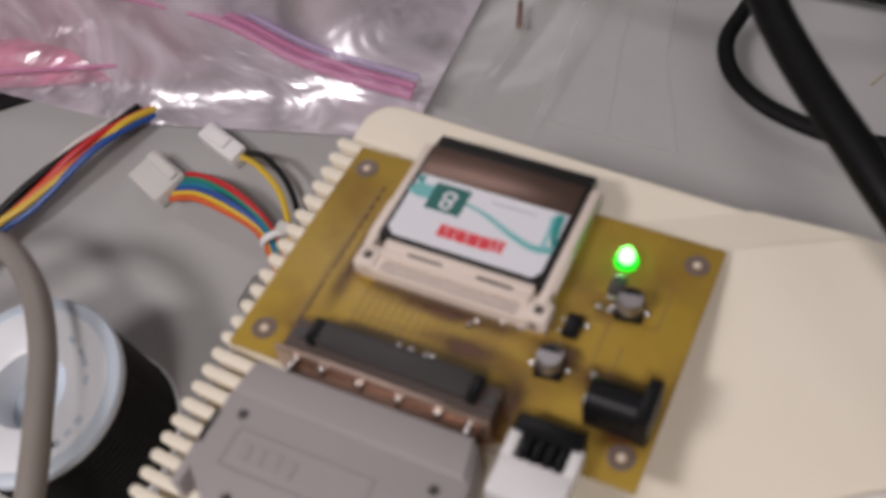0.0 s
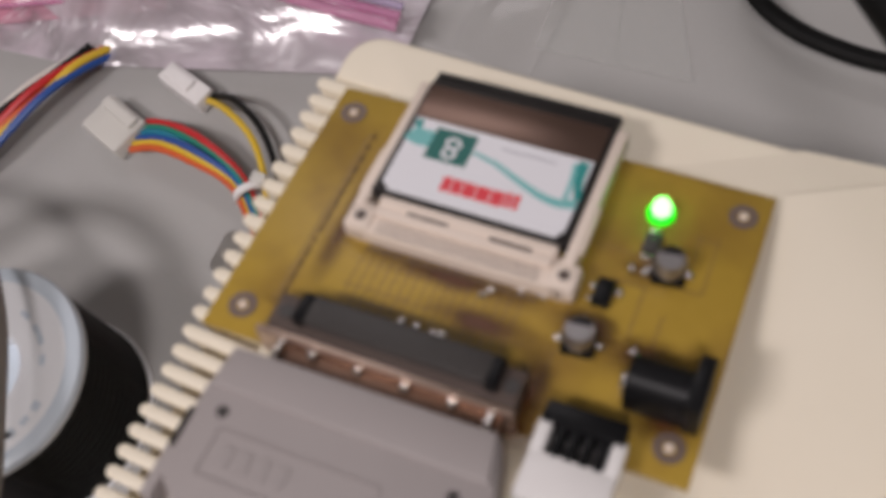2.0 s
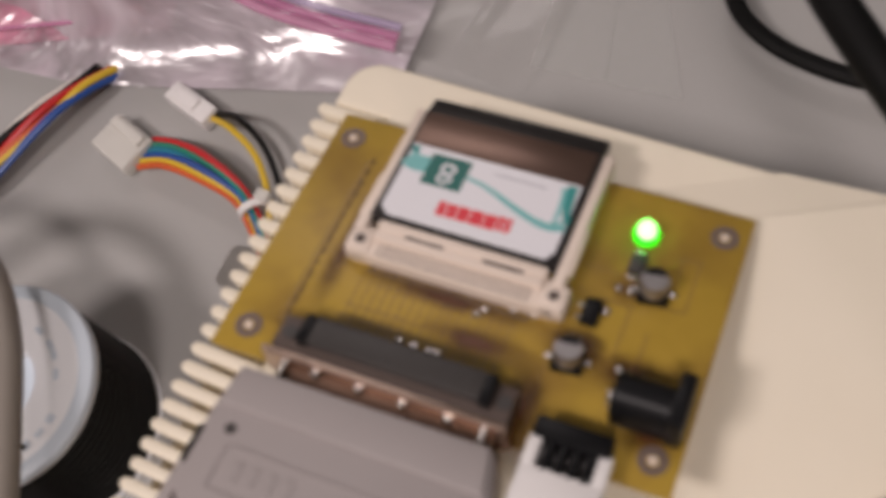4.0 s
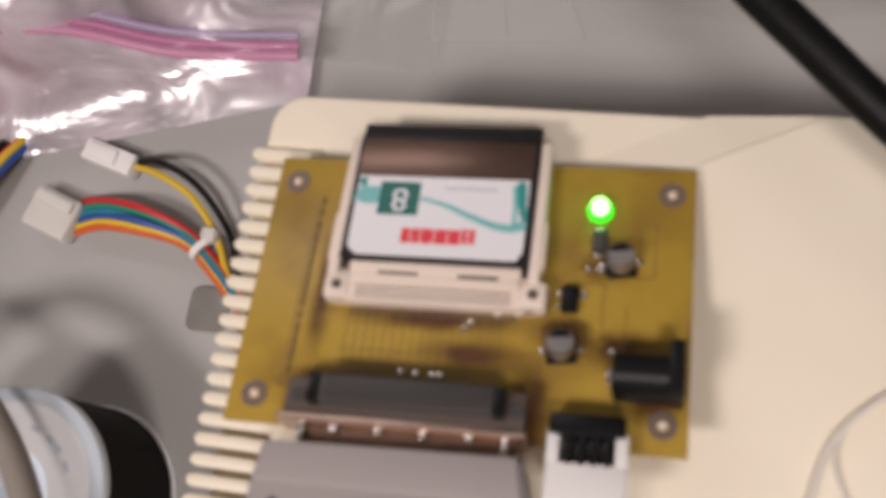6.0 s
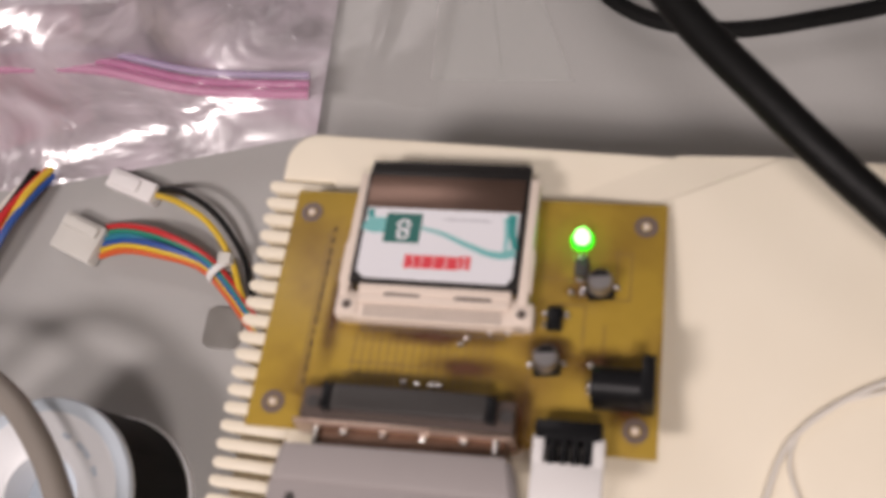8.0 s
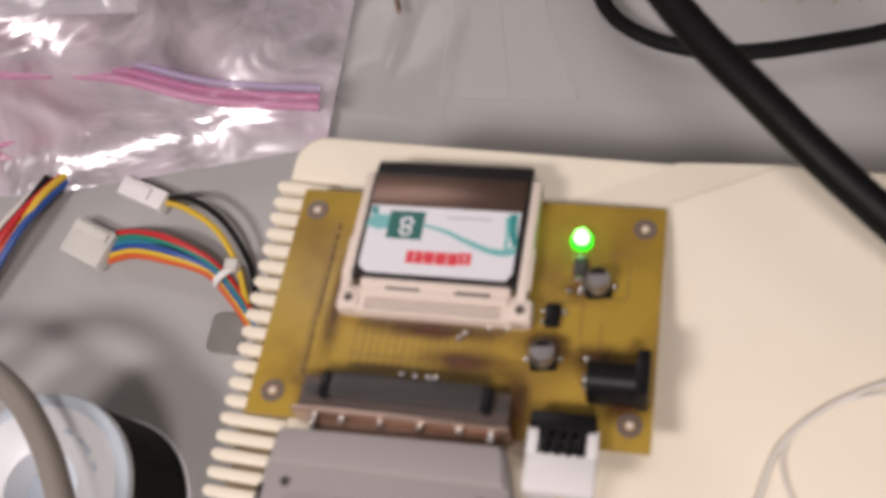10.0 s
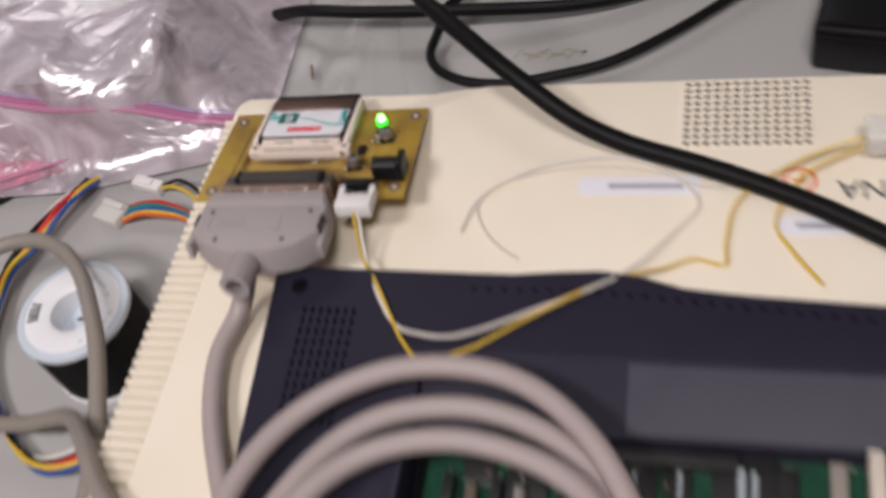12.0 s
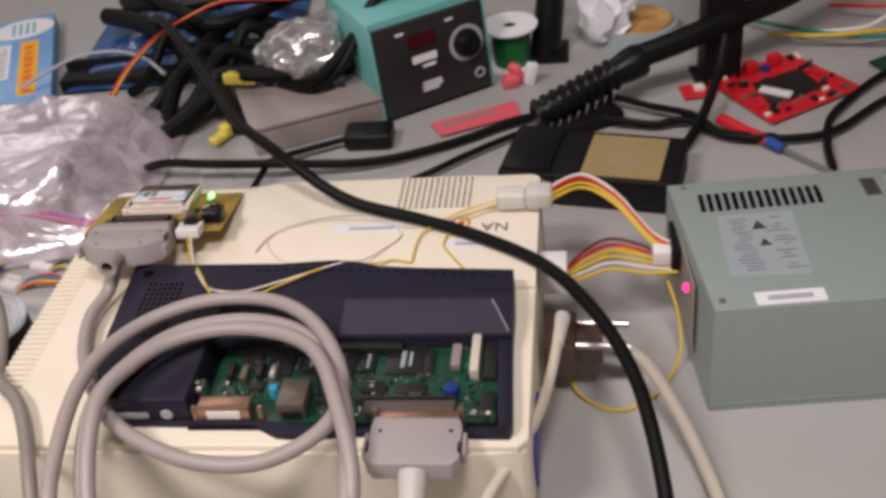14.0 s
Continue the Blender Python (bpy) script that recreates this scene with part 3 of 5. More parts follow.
head = part("pin_header", join(mbox(15.2, 4.4, 6.5, 74.0, -57.0, 0, 0.4), *[mbox(1.7, 6.5, 5.2, 70.6 + 2.6 * k, -62.0, 0.6, 0.3) for k in range(4)]), "black_plastic", board, "black four-way pin header")

# drive connector on the board's front edge
scsi = part("edge_connector", join(mbox(51.0, 8.2, 6.5, 36.0, -55.6, 0, 0.5)), "brown_conn", board, "dark brown high-density connector block")
part("connector_cover", mbox(37.0, 6.2, 2.6, 36.6, -54.2, 6.3, 0.5), "conn_dark", scsi)
tagged(part("cover_ribs", join(*[mbox(0.35, 5.4, 0.3, 20.2 + k * 1.1, -54.2, 8.8) for k in range(30)]), "conn_dark", scsi), kind="stuff")
pieces("end_block", [mbox(2.4, 6.4, 2.8, 17.0, -54.4, 6.3, 0.3), mbox(2.4, 6.4, 2.8, 56.2, -54.6, 6.3, 0.3)], "black_plastic", scsi)
part("shell_flange", mbox(52.6, 1.4, 8.5, 35.6, -60.3, -1.5, 0.3), "gold_shell", scsi, "shiny nickel connector flange")
part("shell_body", mbox(45, 5.5, 4.5, 37.5, -63.4, 0.5, 0.4), "copper_dark", scsi, "dull brown connector shell")
pieces("spring_clip", [mbox(1.2, 5.6, 1.6, 15.4, -63.0, 5.0, 0.3), mbox(1.2, 5.6, 1.6, 58.0, -63.0, 5.0, 0.3), *[mbox(1.8, 1.8, 1.0, 22 + 9.5 * k, -61.8, 5.2, 0.4) for k in range(4)]], "solder", scsi)
pieces("flange_screw", [*[lathe([(0, 0.0065), (0.0016, 0.0065), (0.0016, 0.0069), (0, 0.0069)], 12, (x * mm, -55.4 * mm, 0)) for x in (13.4, 59.6)]], "conn_dark", scsi)

# ---- memory card in the socket ----
card = thing("memory_card", "compact memory card with white and teal label", "memory card", BOARD)
part("card_body", mbox(42.8, 31.4, 3.3, 37.3, -7.0, 3.0, 0.4), "card_black", card)
part("steel_cover", mbox(41.0, 9.8, 0.3, 37.3, 3.6, 6.3, 0.1), "card_metal", card, "dark brown steel cover plate")
part("grip_lip", mbox(42.8, 5.6, 2.6, 37.3, 11.0, 2.8, 0.4, (-14, 0, 0)), "card_black", card)
part("grip_ridge", mbox(42.4, 0.9, 1.0, 37.3, 13.2, 4.4, 0.3), "card_black", card)
label = part("label", prism([(19.5 * mm, -21.8 * mm), (55.8 * mm, -21.8 * mm), (57.2 * mm, -19.5 * mm), (57.2 * mm, -1.4 * mm), (17.4 * mm, -1.4 * mm), (17.4 * mm, -19.8 * mm)], 6.3 * mm, 6.65 * mm), "label_white", card, "glossy white label with teal swoosh")
zt = 6.65
part("teal_block", join(mbox(9.4, 8.6, 0.08, 27.6, -7.2, zt, 0)), "teal_dark", label)
part("digit", letters("8", 0.0084, pose(27.8 * mm, -7.3 * mm, (zt + 0.08) * mm, 0, 0, 180), 0.00004), "label_white", label)


def band(pts, material, width):
    """A flat curved stripe printed on the label."""
    line = smooth_line([(x * mm, y * mm, 0) for x, y in pts], 6)
    bm = bmesh.new()
    rows = []
    for i, p in enumerate(line):
        d = (line[min(i + 1, len(line) - 1)] - line[max(i - 1, 0)]).normalized()
        s = Vector((-d.y, d.x, 0)) * width(i / (len(line) - 1)) * mm / 2
        rows.append((bm.verts.new(p + s + Vector((0, 0, (zt + 0.04) * mm))), bm.verts.new(p - s + Vector((0, 0, (zt + 0.04) * mm)))))
    for a, b in zip(rows, rows[1:]):
        bm.faces.new((a[0], a[1], b[1], b[0]))
    return part("swoosh", bm, material, label)


band([(32.4, -7.0), (38, -8.4), (44, -11.0), (50, -13.3), (54, -13.8), (57.1, -12.8)], "teal_pale", lambda u: 0.8 + 1.6 * u)
band([(17.6, -5.6), (20, -6.6), (23, -6.4)], "teal_pale", lambda u: 4.5)
band([(57.0, -12), (55.9, -7.5), (55.4, -2.0)], "teal_ink", lambda u: 1.4 + 1.0 * u)
band([(54.6, -13.0), (54.5, -8), (53.8, -3)], "teal_pale", lambda u: 1.0)
band([(18.4, -2.0), (18.6, -4.0)], "teal_ink", lambda u: 1.8)
marks = []
for k, w in enumerate((1.9, 1.9, 2.6, 2.8, 2.6, 1.2, 1.2)):
    marks.append(mbox(w + 0.15, 3.7, 0.06, 29.5 + sum((2.3, 2.3, 3.0, 3.2, 3.0, 1.7, 1.7)[:k]) + w / 2, -16.7 + (0.3 if k > 4 else 0), zt))
pieces("wordmark_bar", marks, "red_ink", label)
part("fine_print", mbox(12, 0.35, 0.05, 44, -4.2, zt), "ink_grey", label)

# ---- white power plug on the header ----
plug = thing("power_plug", "white four-way plug with thin yellow and white wires", "plug", BOARD)
part("plug_body", mbox(16.0, 9.2, 6.4, 74.2, -69.2, -0.6, 0.5), "white_plastic", plug)
pieces("plug_arm", [mbox(2.6, 7.0, 6.4, 67.4, -61.8, -0.6, 0.4), mbox(2.6, 7.0, 6.4, 81.0, -61.8, -0.6, 0.4)], "white_plastic", plug)
part("plug_floor", mbox(11, 7.5, 1.2, 74.2, -61.4, -0.6, 0.3), "white_plastic", plug)
inv = BOARD.inverted()


def wire(pts, r, material, parent, name="wire", local=None, seg=7):
    pts = [Vector(p) for p in pts]
    if local is not None:
        pts = [local @ p for p in pts]
    return part(name, tube(pts, r, seg, 6), material, parent)


start = BOARD @ Vector((0.0745, -0.0735, 0.002))
wire([start, (0.094, -0.105, H + 0.012), (0.108, -0.126, H + 0.021), (0.117, -0.141, H + 0.0225), (0.126, -0.155, H + 0.0225), (0.1345, -0.1615, H + 0.022), (0.152, -0.157, H + 0.022), (0.172, -0.143, H + 0.022), (0.195, -0.128, H + 0.022), (0.2095, -0.1155, H + 0.014), (0.224, -0.107, HT + 0.004), (0.235, -0.101, HT + 0.002), (0.247, -0.1035, HT + 0.002),
      (0.2475, -0.092, HT + 0.002), (0.253, -0.070, HT + 0.003), (0.278, -0.052, HT + 0.006), (0.303, -0.041, H + 0.011)], 0.00075, "yellow_wire", plug, local=inv)
wire([BOARD @ Vector((0.0765, -0.0735, 0.002)), (0.098, -0.110, H + 0.013), (0.110, -0.132, H + 0.022), (0.120, -0.146, H + 0.022), (0.131, -0.1505, H + 0.022), (0.148, -0.1505, H + 0.022), (0.176, -0.138, H + 0.022), (0.203, -0.123, H + 0.021), (0.214, -0.106, HT + 0.006), (0.226, -0.088, HT + 0.002), (0.236, -0.072, HT + 0.0015), (0.225, -0.057, HT + 0.0015), (0.204, -0.0465, HT + 0.0015), (0.176, -0.0485, HT + 0.0015), (0.156, -0.056, HT + 0.0015),
      (0.140, -0.070, HT + 0.0015), (0.1345, -0.088, HT + 0.0015)], 0.00075, "white_wire", plug, local=inv)
wire([(0.162, -0.102, HT + 0.0015), (0.148, -0.091, HT + 0.0013), (0.140, -0.074, HT + 0.0013), (0.150, -0.060, HT + 0.0012), (0.180, -0.0515, HT + 0.0012), (0.212, -0.053, HT + 0.0012), (0.240, -0.063, HT + 0.0015), (0.262, -0.058, HT + 0.003), (0.280, -0.049, HT + 0.005), (0.303, -0.044, H + 0.012)], 0.0005, "white_wire", plug, local=inv)
wire([(0.284, -0.112, HT + 0.0015), (0.273, -0.096, HT + 0.0015), (0.267, -0.081, HT + 0.0015), (0.279, -0.058, HT + 0.004), (0.302, -0.046, H + 0.011)], 0.00075, "yellow_wire", plug, local=inv)

# ---- thick grey drive cable with two hoods ----
drive = thing("drive_cable", "thick grey round cable coiled over the laptop base, with plastic hoods", "cable")
hood = part("hood", moved(join(prism([(8 * mm, -67 * mm), (62 * mm, -66 * mm), (64.5 * mm, -76 * mm), (64.5 * mm, -92 * mm), (56 * mm, -100 * mm), (44 * mm, -104 * mm), (28 * mm, -104 * mm), (16 * mm, -100 * mm), (7 * mm, -92 * mm), (7 * mm, -76 * mm)], -6 * mm, 8.2 * mm, 0.0012, 2),
                                prism([(9 * mm, -66.4 * mm), (61 * mm, -65.6 * mm), (63 * mm, -75 * mm), (8 * mm, -75 * mm)], 8.0 * mm, 9.2 * mm, 0.0005)), BOARD), "grey_hood", drive, "grey moulded connector hood with latch tabs")
pieces("side_latch", [moved(b, BOARD) for b in [mbox(2.4, 14, 8, 65.4, -90, -3, 0.5), mbox(2.4, 14, 8, 6.0, -90, -3, 0.5)]], "grey_hood", hood)
pieces("latch_slot", [moved(b, BOARD) for b in [mbox(1.6, 9, 5, 64.2, -86, 3.6, 0.3), mbox(1.2, 8, 5, 7.4, -84, 3.6, 0.3)]], "card_black", hood)
pieces("hood_screw", [moved(b, BOARD) for b in [*[lathe([(0, 0.0082), (0.0012, 0.0082), (0.0012, 0.0084), (0, 0.0084)], 10, (x * mm, y * mm, 0)) for x, y in ((13, -79), (58, -79), (20, -97), (50, -97))]]], "conn_dark", hood)
frame_bars = [mbox(32, 0.4, 0.3, 30, -82, 8.2), mbox(32, 0.4, 0.3, 30, -91, 8.2), mbox(0.4, 9, 0.3, 14, -86.5, 8.2), mbox(0.4, 9, 0.3, 46, -86.5, 8.2)]
tagged(part("embossed_panel", moved(join(*frame_bars, *[mbox(2.2, 4, 0.25, 18 + 3.6 * k, -86.5, 8.2) for k in range(4)]), BOARD), "grey_hood", hood), kind="stuff")
boot = [BOARD @ Vector((0.034, -0.103, 0.001)), BOARD @ Vector((0.0335, -0.112, 0.001)), BOARD @ Vector((0.033, -0.120, 0.0))]
part("strain_relief", join(*[moved(lathe([(0.0038, -0.0012), (0.0066, -0.0012), (0.0066, 0.0012), (0.0038, 0.0012)], 18), look(boot[0].lerp(boot[2], k / 5), boot[2] + (boot[2] - boot[0]))) for k in range(5)]), "grey_hood", hood)
coil = [BOARD @ Vector((0.034, -0.100, 0.001)), (0.0455, -0.135, H + 0.012), (0.041, -0.158, H + 0.009), (0.047, -0.186, H + 0.008), (0.066, -0.222, H + 0.014), (0.082, -0.243, H + 0.020),
        (0.094, -0.259, H + 0.020), (0.119, -0.276, H + 0.018), (0.152, -0.288, H + 0.016), (0.187, -0.289, H + 0.016), (0.214, -0.274, H + 0.018), (0.2275, -0.252, H + 0.022),
        (0.2245, -0.229, H + 0.031), (0.203, -0.195, H + 0.034), (0.171, -0.1735, H + 0.033), (0.129, -0.1725, H + 0.032), (0.094, -0.194, H + 0.032), (0.0765, -0.231, H + 0.033), (0.078, -0.282, H + 0.030),
        (0.086, -0.33, H + 0.012), (0.112, -0.375, 0.04), (0.16, -0.392, 0.022), (0.208, -0.378, 0.04), (0.238, -0.335, H + 0.004), (0.2385, -0.285, H + 0.026),
        (0.224, -0.236, H + 0.028), (0.198, -0.199, H + 0.027), (0.160, -0.184, H + 0.026), (0.121, -0.192, H + 0.026), (0.096, -0.222, H + 0.027), (0.086, -0.262, H + 0.026), (0.096, -0.315, H + 0.004),
        (0.118, -0.36, 0.05), (0.165, -0.375, 0.03), (0.215, -0.360, 0.05), (0.2435, -0.315, H + 0.014), (0.2295, -0.262, H + 0.038), (0.205, -0.218, H + 0.036), (0.165, -0.201, H + 0.034), (0.128, -0.207, H + 0.034), (0.104, -0.232, H + 0.036), (0.094, -0.270, H + 0.034), (0.106, -0.33, H + 0.0),
        (0.15, -0.41, 0.012), (0.23, -0.42, 0.012), (0.272, -0.375, 0.03), (0.272, -0.325, H - 0.006), (0.2715, -0.292, H + 0.008)]
part("cable_jacket", tube(coil, 0.0045, 14, 9), "grey_cable", drive)
hood2 = part("hood", prism([(0.2465, -0.254), (0.2945, -0.255), (0.2965, -0.262), (0.2965, -0.284), (0.2925, -0.2885), (0.2495, -0.2885), (0.2455, -0.284), (0.2455, -0.262)], H + 0.004, H + 0.0155, 0.0015), "grey_hood", drive, "grey moulded connector hood with latch tabs")
pieces("latch_slot", [box(0.0014, 0.006, 0.010, (0.2462, -0.277, H + 0.0075), 0.0003), box(0.0014, 0.006, 0.010, (0.2958, -0.277, H + 0.0075), 0.0003)], "card_black", hood2)
part("shell_flange", box(0.046, 0.007, 0.010, (0.2705, -0.2515, H + 0.004), 0.0008), "copper_shell", hood2)
pieces("flange_ear", [box(0.004, 0.004, 0.013, (x, -0.2495, H + 0.004), 0.0008) for x in (0.2465, 0.2945)], "brown_can", hood2)
pieces("side_latch", [box(0.0022, 0.015, 0.008, (x, -0.272, H + 0.006), 0.0007) for x in (0.2440, 0.2980)], "grey_hood", hood2)
pieces("hood_screw", [lathe([(0, 0.0155), (0.0012, 0.0155), (0.0012, 0.0158), (0, 0.0158)], 10, (x, -0.2650, H)) for x in (0.2515, 0.2905)], "conn_dark", hood2)
part("strain_relief", tube([(0.2713, -0.288, H + 0.008), (0.272, -0.312, H + 0.0)], lambda u: 0.0078 - 0.002 * u, 16, straight=True), "clear_plastic", hood2)

# ---- navy laptop base ----
laptop = thing("laptop_base", "navy plastic laptop base with its main board exposed", "laptop base")
shell_outline = [(0.0605, -0.117), (0.135, -0.1185), (0.165, -0.1190), (0.182, -0.1175), (0.200, -0.1165), (0.216, -0.1190), (0.232, -0.1240), (0.255, -0.1265), (0.318, -0.1305), (0.3195, -0.158),
                 (0.135, -0.158), (0.135, -0.2455), (0.100, -0.2455), (0.083, -0.2415), (0.0675, -0.206)]
part("shell", prism(shell_outline, H, H + 0.0200, 0.0020, 3), "navy", laptop)
part("side_step", prism([(0.064, -0.165), (0.0665, -0.205), (0.083, -0.2425), (0.079, -0.244), (0.0625, -0.207), (0.0605, -0.165)], H, H + 0.006), "black_plastic", laptop)
bm = bmesh.new()
prof = [(-0.158, 0.0), (-0.158, 0.0198), (-0.186, 0.0130), (-0.187, 0.0)]
sides = []
for x in (0.135, 0.3195):
    sides.append([bm.verts.new((x, y, H + z)) for y, z in prof])
for k in range(4):
    bm.faces.new((sides[0][k], sides[0][(k + 1) % 4], sides[1][(k + 1) % 4], sides[1][k]))
bm.faces.new(sides[0][::-1])
bm.faces.new(sides[1])
ridge = part("sloped_ridge", bm, "navy", laptop)
# lighter face laid on the slope, painting the light it catches
bm = bmesh.new()
q = [bm.verts.new(p) for p in ((0.214, -0.1590, H + 0.0201), (0.306, -0.1600, H + 0.0199), (0.3175, -0.1850, H + 0.0138), (0.214, -0.1845, H + 0.0139))]
bm.faces.new(q)
part("ridge_panel", bm, "navy_lit", ridge, "navy slope panel coloured lighter as if lit")
part("scratch", tube([(0.3065, -0.1605, H + 0.0200), (0.3172, -0.1835, H + 0.0143)], 0.0004, 6, straight=True), "ink_grey", ridge)
part("right_rim", prism([(0.3105, -0.187), (0.3195, -0.187), (0.3225, -0.252), (0.3205, -0.2575), (0.3150, -0.2575), (0.3140, -0.250)], H, H + 0.0115, 0.0018), "navy", laptop)
part("front_lip", prism([(0.083, -0.2455), (0.170, -0.2455), (0.230, -0.2505), (0.3150, -0.2505), (0.3150, -0.2575), (0.232, -0.2555), (0.205, -0.2585), (0.188, -0.2570), (0.174, -0.2490), (0.085, -0.2475)], H, H + 0.0045, 0.0012), "navy", laptop)
part("tray", box(0.182, 0.066, 0.0012, (0.2245, -0.2175, H)), "black_plastic", laptop)
# recess, speaker holes and back vents: thin dark patches painted for their shade
part("screw_recess", lathe([(0, 0), (0.0036, 0), (0.0036, 0.0004), (0, 0.0004)], 18, (0.0740, -0.1281, H + 0.0199)), "hole_shade", laptop)
tagged(part("speaker_grille", join(*[box(0.0017, 0.0027, 0.0004, (0.0795 + 0.0036 * i + 0.0002 * j, -0.140 - 0.0050 * j, H + 0.0199)) for i in range(7) for j in range(11)]), "hole_shade", laptop, "grid of small dark patches painted as shaded speaker holes"), kind="stuff")
tagged(part("vent_strip", join(*[box(0.0022, 0.0012, 0.0004, (0.150 + 0.0062 * k, -0.1275 - (0.0 if k < 8 else 0.0006 * (k - 8)), H + 0.0199)) for k in range(26)]), "hole_shade", laptop), kind="stuff")
part("port_label", box(0.020, 0.0006, 0.0050, (0.1000, -0.2459, H + 0.005), 0.0002), "chip_print", laptop, "grey port label on the edge")
part("button", moved(lathe([(0, 0), (0.0038, 0), (0.0034, 0.0008), (0, 0.001)], 18), pose(0.1215, -0.2458, H + 0.0085, 90, 0, 0)), "ink_grey", laptop, "grey oval button")
part("hinge_bracket", join(box(0.006, 0.010, 0.014, (0.1375, -0.2280, H + 0.001), 0.001), box(0.004, 0.004, 0.004, (0.1375, -0.2290, H + 0.0145), 0.001)), "solder", laptop)

main = part("main_board", box(0.172, 0.062, 0.0016, (0.2260, -0.2165, H + 0.0022)), "green_pcb", laptop, "green main board with many parts")
zb = H + 0.0038


def on_board(name, sx, sy, sz, x, y, material, bevel=0.0004):
    return part(name, box(sx, sy, sz, (x, y, zb), bevel), material, main)


for x, y, sx, sy in ((0.2335, -0.2000, 0.0085, 0.017), (0.2560, -0.1985, 0.0230, 0.024), (0.2175, -0.2010, 0.016, 0.022), (0.1790, -0.2000, 0.016, 0.022), (0.1985, -0.2000, 0.016, 0.020), (0.2705, -0.2000, 0.006, 0.020),
                     (0.1605, -0.1960, 0.012, 0.014), (0.1680, -0.2190, 0.010, 0.008), (0.2180, -0.2270, 0.016, 0.012), (0.2400, -0.2220, 0.014, 0.008), (0.2620, -0.2230, 0.018, 0.008), (0.3070, -0.2330, 0.008, 0.014)):
    c = on_board("chip", sx, sy, 0.0022, x, y, "chip")
    tagged(part("chip_lead_row", join(*[box(0.0004, 0.0012, 0.0008, (x - sx / 2 + sx * (k + 0.5) / 9, y + s * (sy / 2 + 0.0005), zb)) for k in range(9) for s in (-1, 1)]), "solder", c), kind="stuff")
for x, y, w, d in ((0.2545, -0.1985, 0.0026, 0.014), (0.2590, -0.1985, 0.0018, 0.012), (0.2335, -0.2000, 0.0016, 0.012), (0.2175, -0.2010, 0.0012, 0.012), (0.1985, -0.2000, 0.0010, 0.010)):
    part("chip_marking", box(w, d, 0.0002, (x, y, zb + 0.0022)), "psu_label", main)
on_board("heat_strip", 0.0055, 0.0190, 0.0050, 0.2865, -0.1975, "taupe_cable")
on_board("white_connector", 0.0052, 0.0330, 0.0095, 0.2985, -0.1995, "cream_cable", 0.0006)
on_board("black_socket", 0.0080, 0.0330, 0.0040, 0.3070, -0.1995, "chip")
# added black bar: the ridge's shade on the board, put into a solid
part("ridge_shade_bar", box(0.105, 0.0055, 0.0070, (0.2010, -0.1905, zb), 0.0006), "chip", main, "long black bar standing in for the ridge's shade")
for k in range(6):
    part("pin_block", box(0.0075, 0.0042, 0.0036 + 0.0008 * (k % 3), (0.2115 + 0.0108 * k, -0.2320 + 0.0012 * (k % 2), zb), 0.0005), ("chip", "brown_can", "conn_dark")[k % 3], main)
for k in range(4):
    part("upright_connector", box(0.0040, 0.0120, 0.0060, (0.1505 + 0.0090 * k, -0.2085 - 0.003 * (k % 2), zb), 0.0005), ("chip", "brown_can", "chip", "steel")[k], main)
part("blue_coil", lathe([(0, 0), (0.0046, 0), (0.0050, 0.003), (0.0042, 0.006), (0, 0.0065)], 18, (0.2860, -0.2255, zb)), "blue_cap", main, "round blue component")
part("cyan_capacitor", lathe([(0, 0), (0.0030, 0), (0.0034, 0.004), (0.0026, 0.008), (0, 0.009)], 16, (0.1815, -0.2270, zb)), "cyan_cap", main, "round cyan component")
port = part("serial_port", box(0.031, 0.010, 0.0105, (0.1560, -0.2415, zb), 0.0008), "copper_shell", main, "coppery metal shell of a serial port")
part("port_insert", box(0.020, 0.001, 0.006, (0.1560, -0.2468, zb + 0.002), 0.0004), "white_plastic", port)
pieces("jack_post", [*[lathe([(0, 0), (0.0022, 0), (0.0022, 0.008), (0.0012, 0.010), (0, 0.010)], 10, (x, -0.2445, zb)) for x in (0.1385, 0.1780)]], "copper_shell", main)
nic = part("metal_can", box(0.0165, 0.0210, 0.0120, (0.1960, -0.2350, zb), 0.0008), "brown_can", main, "brownish metal socket can")
part("socket_mouth", box(0.0115, 0.0006, 0.0055, (0.1960, -0.2458, zb + 0.001)), "card_black", nic)
slot = on_board("ribbon_slot", 0.0520, 0.0085, 0.0085, 0.2640, -0.2425, "brown_conn", 0.0006)
part("slot_rail", box(0.0500, 0.0018, 0.0095, (0.2640, -0.2370, zb)), "card_black", slot)
rng = random.Random(11)
for k in range(520):
    x, y = 0.146 + 0.163 * rng.random(), -0.245 + 0.058 * rng.random()
    if -0.247 < y < -0.186 and not (0.229 < x < 0.29 and y > -0.211) and not (0.14 < x < 0.21 and y < -0.228) and not (0.235 < x < 0.292 and y < -0.236):
        on_board("chip_resistor", 0.0009 + 0.0016 * rng.random(), 0.0010 + 0.0018 * rng.random(), 0.0008 + 0.0018 * rng.random(), x, y, rng.choice(("chip", "chip", "conn_dark", "conn_dark", "brown_metal", "brown_conn", "green_pcb", "chip", "brown_can", "pcb_light", "steel", "solder", "ivory", "pcb_light")), 0.0002)

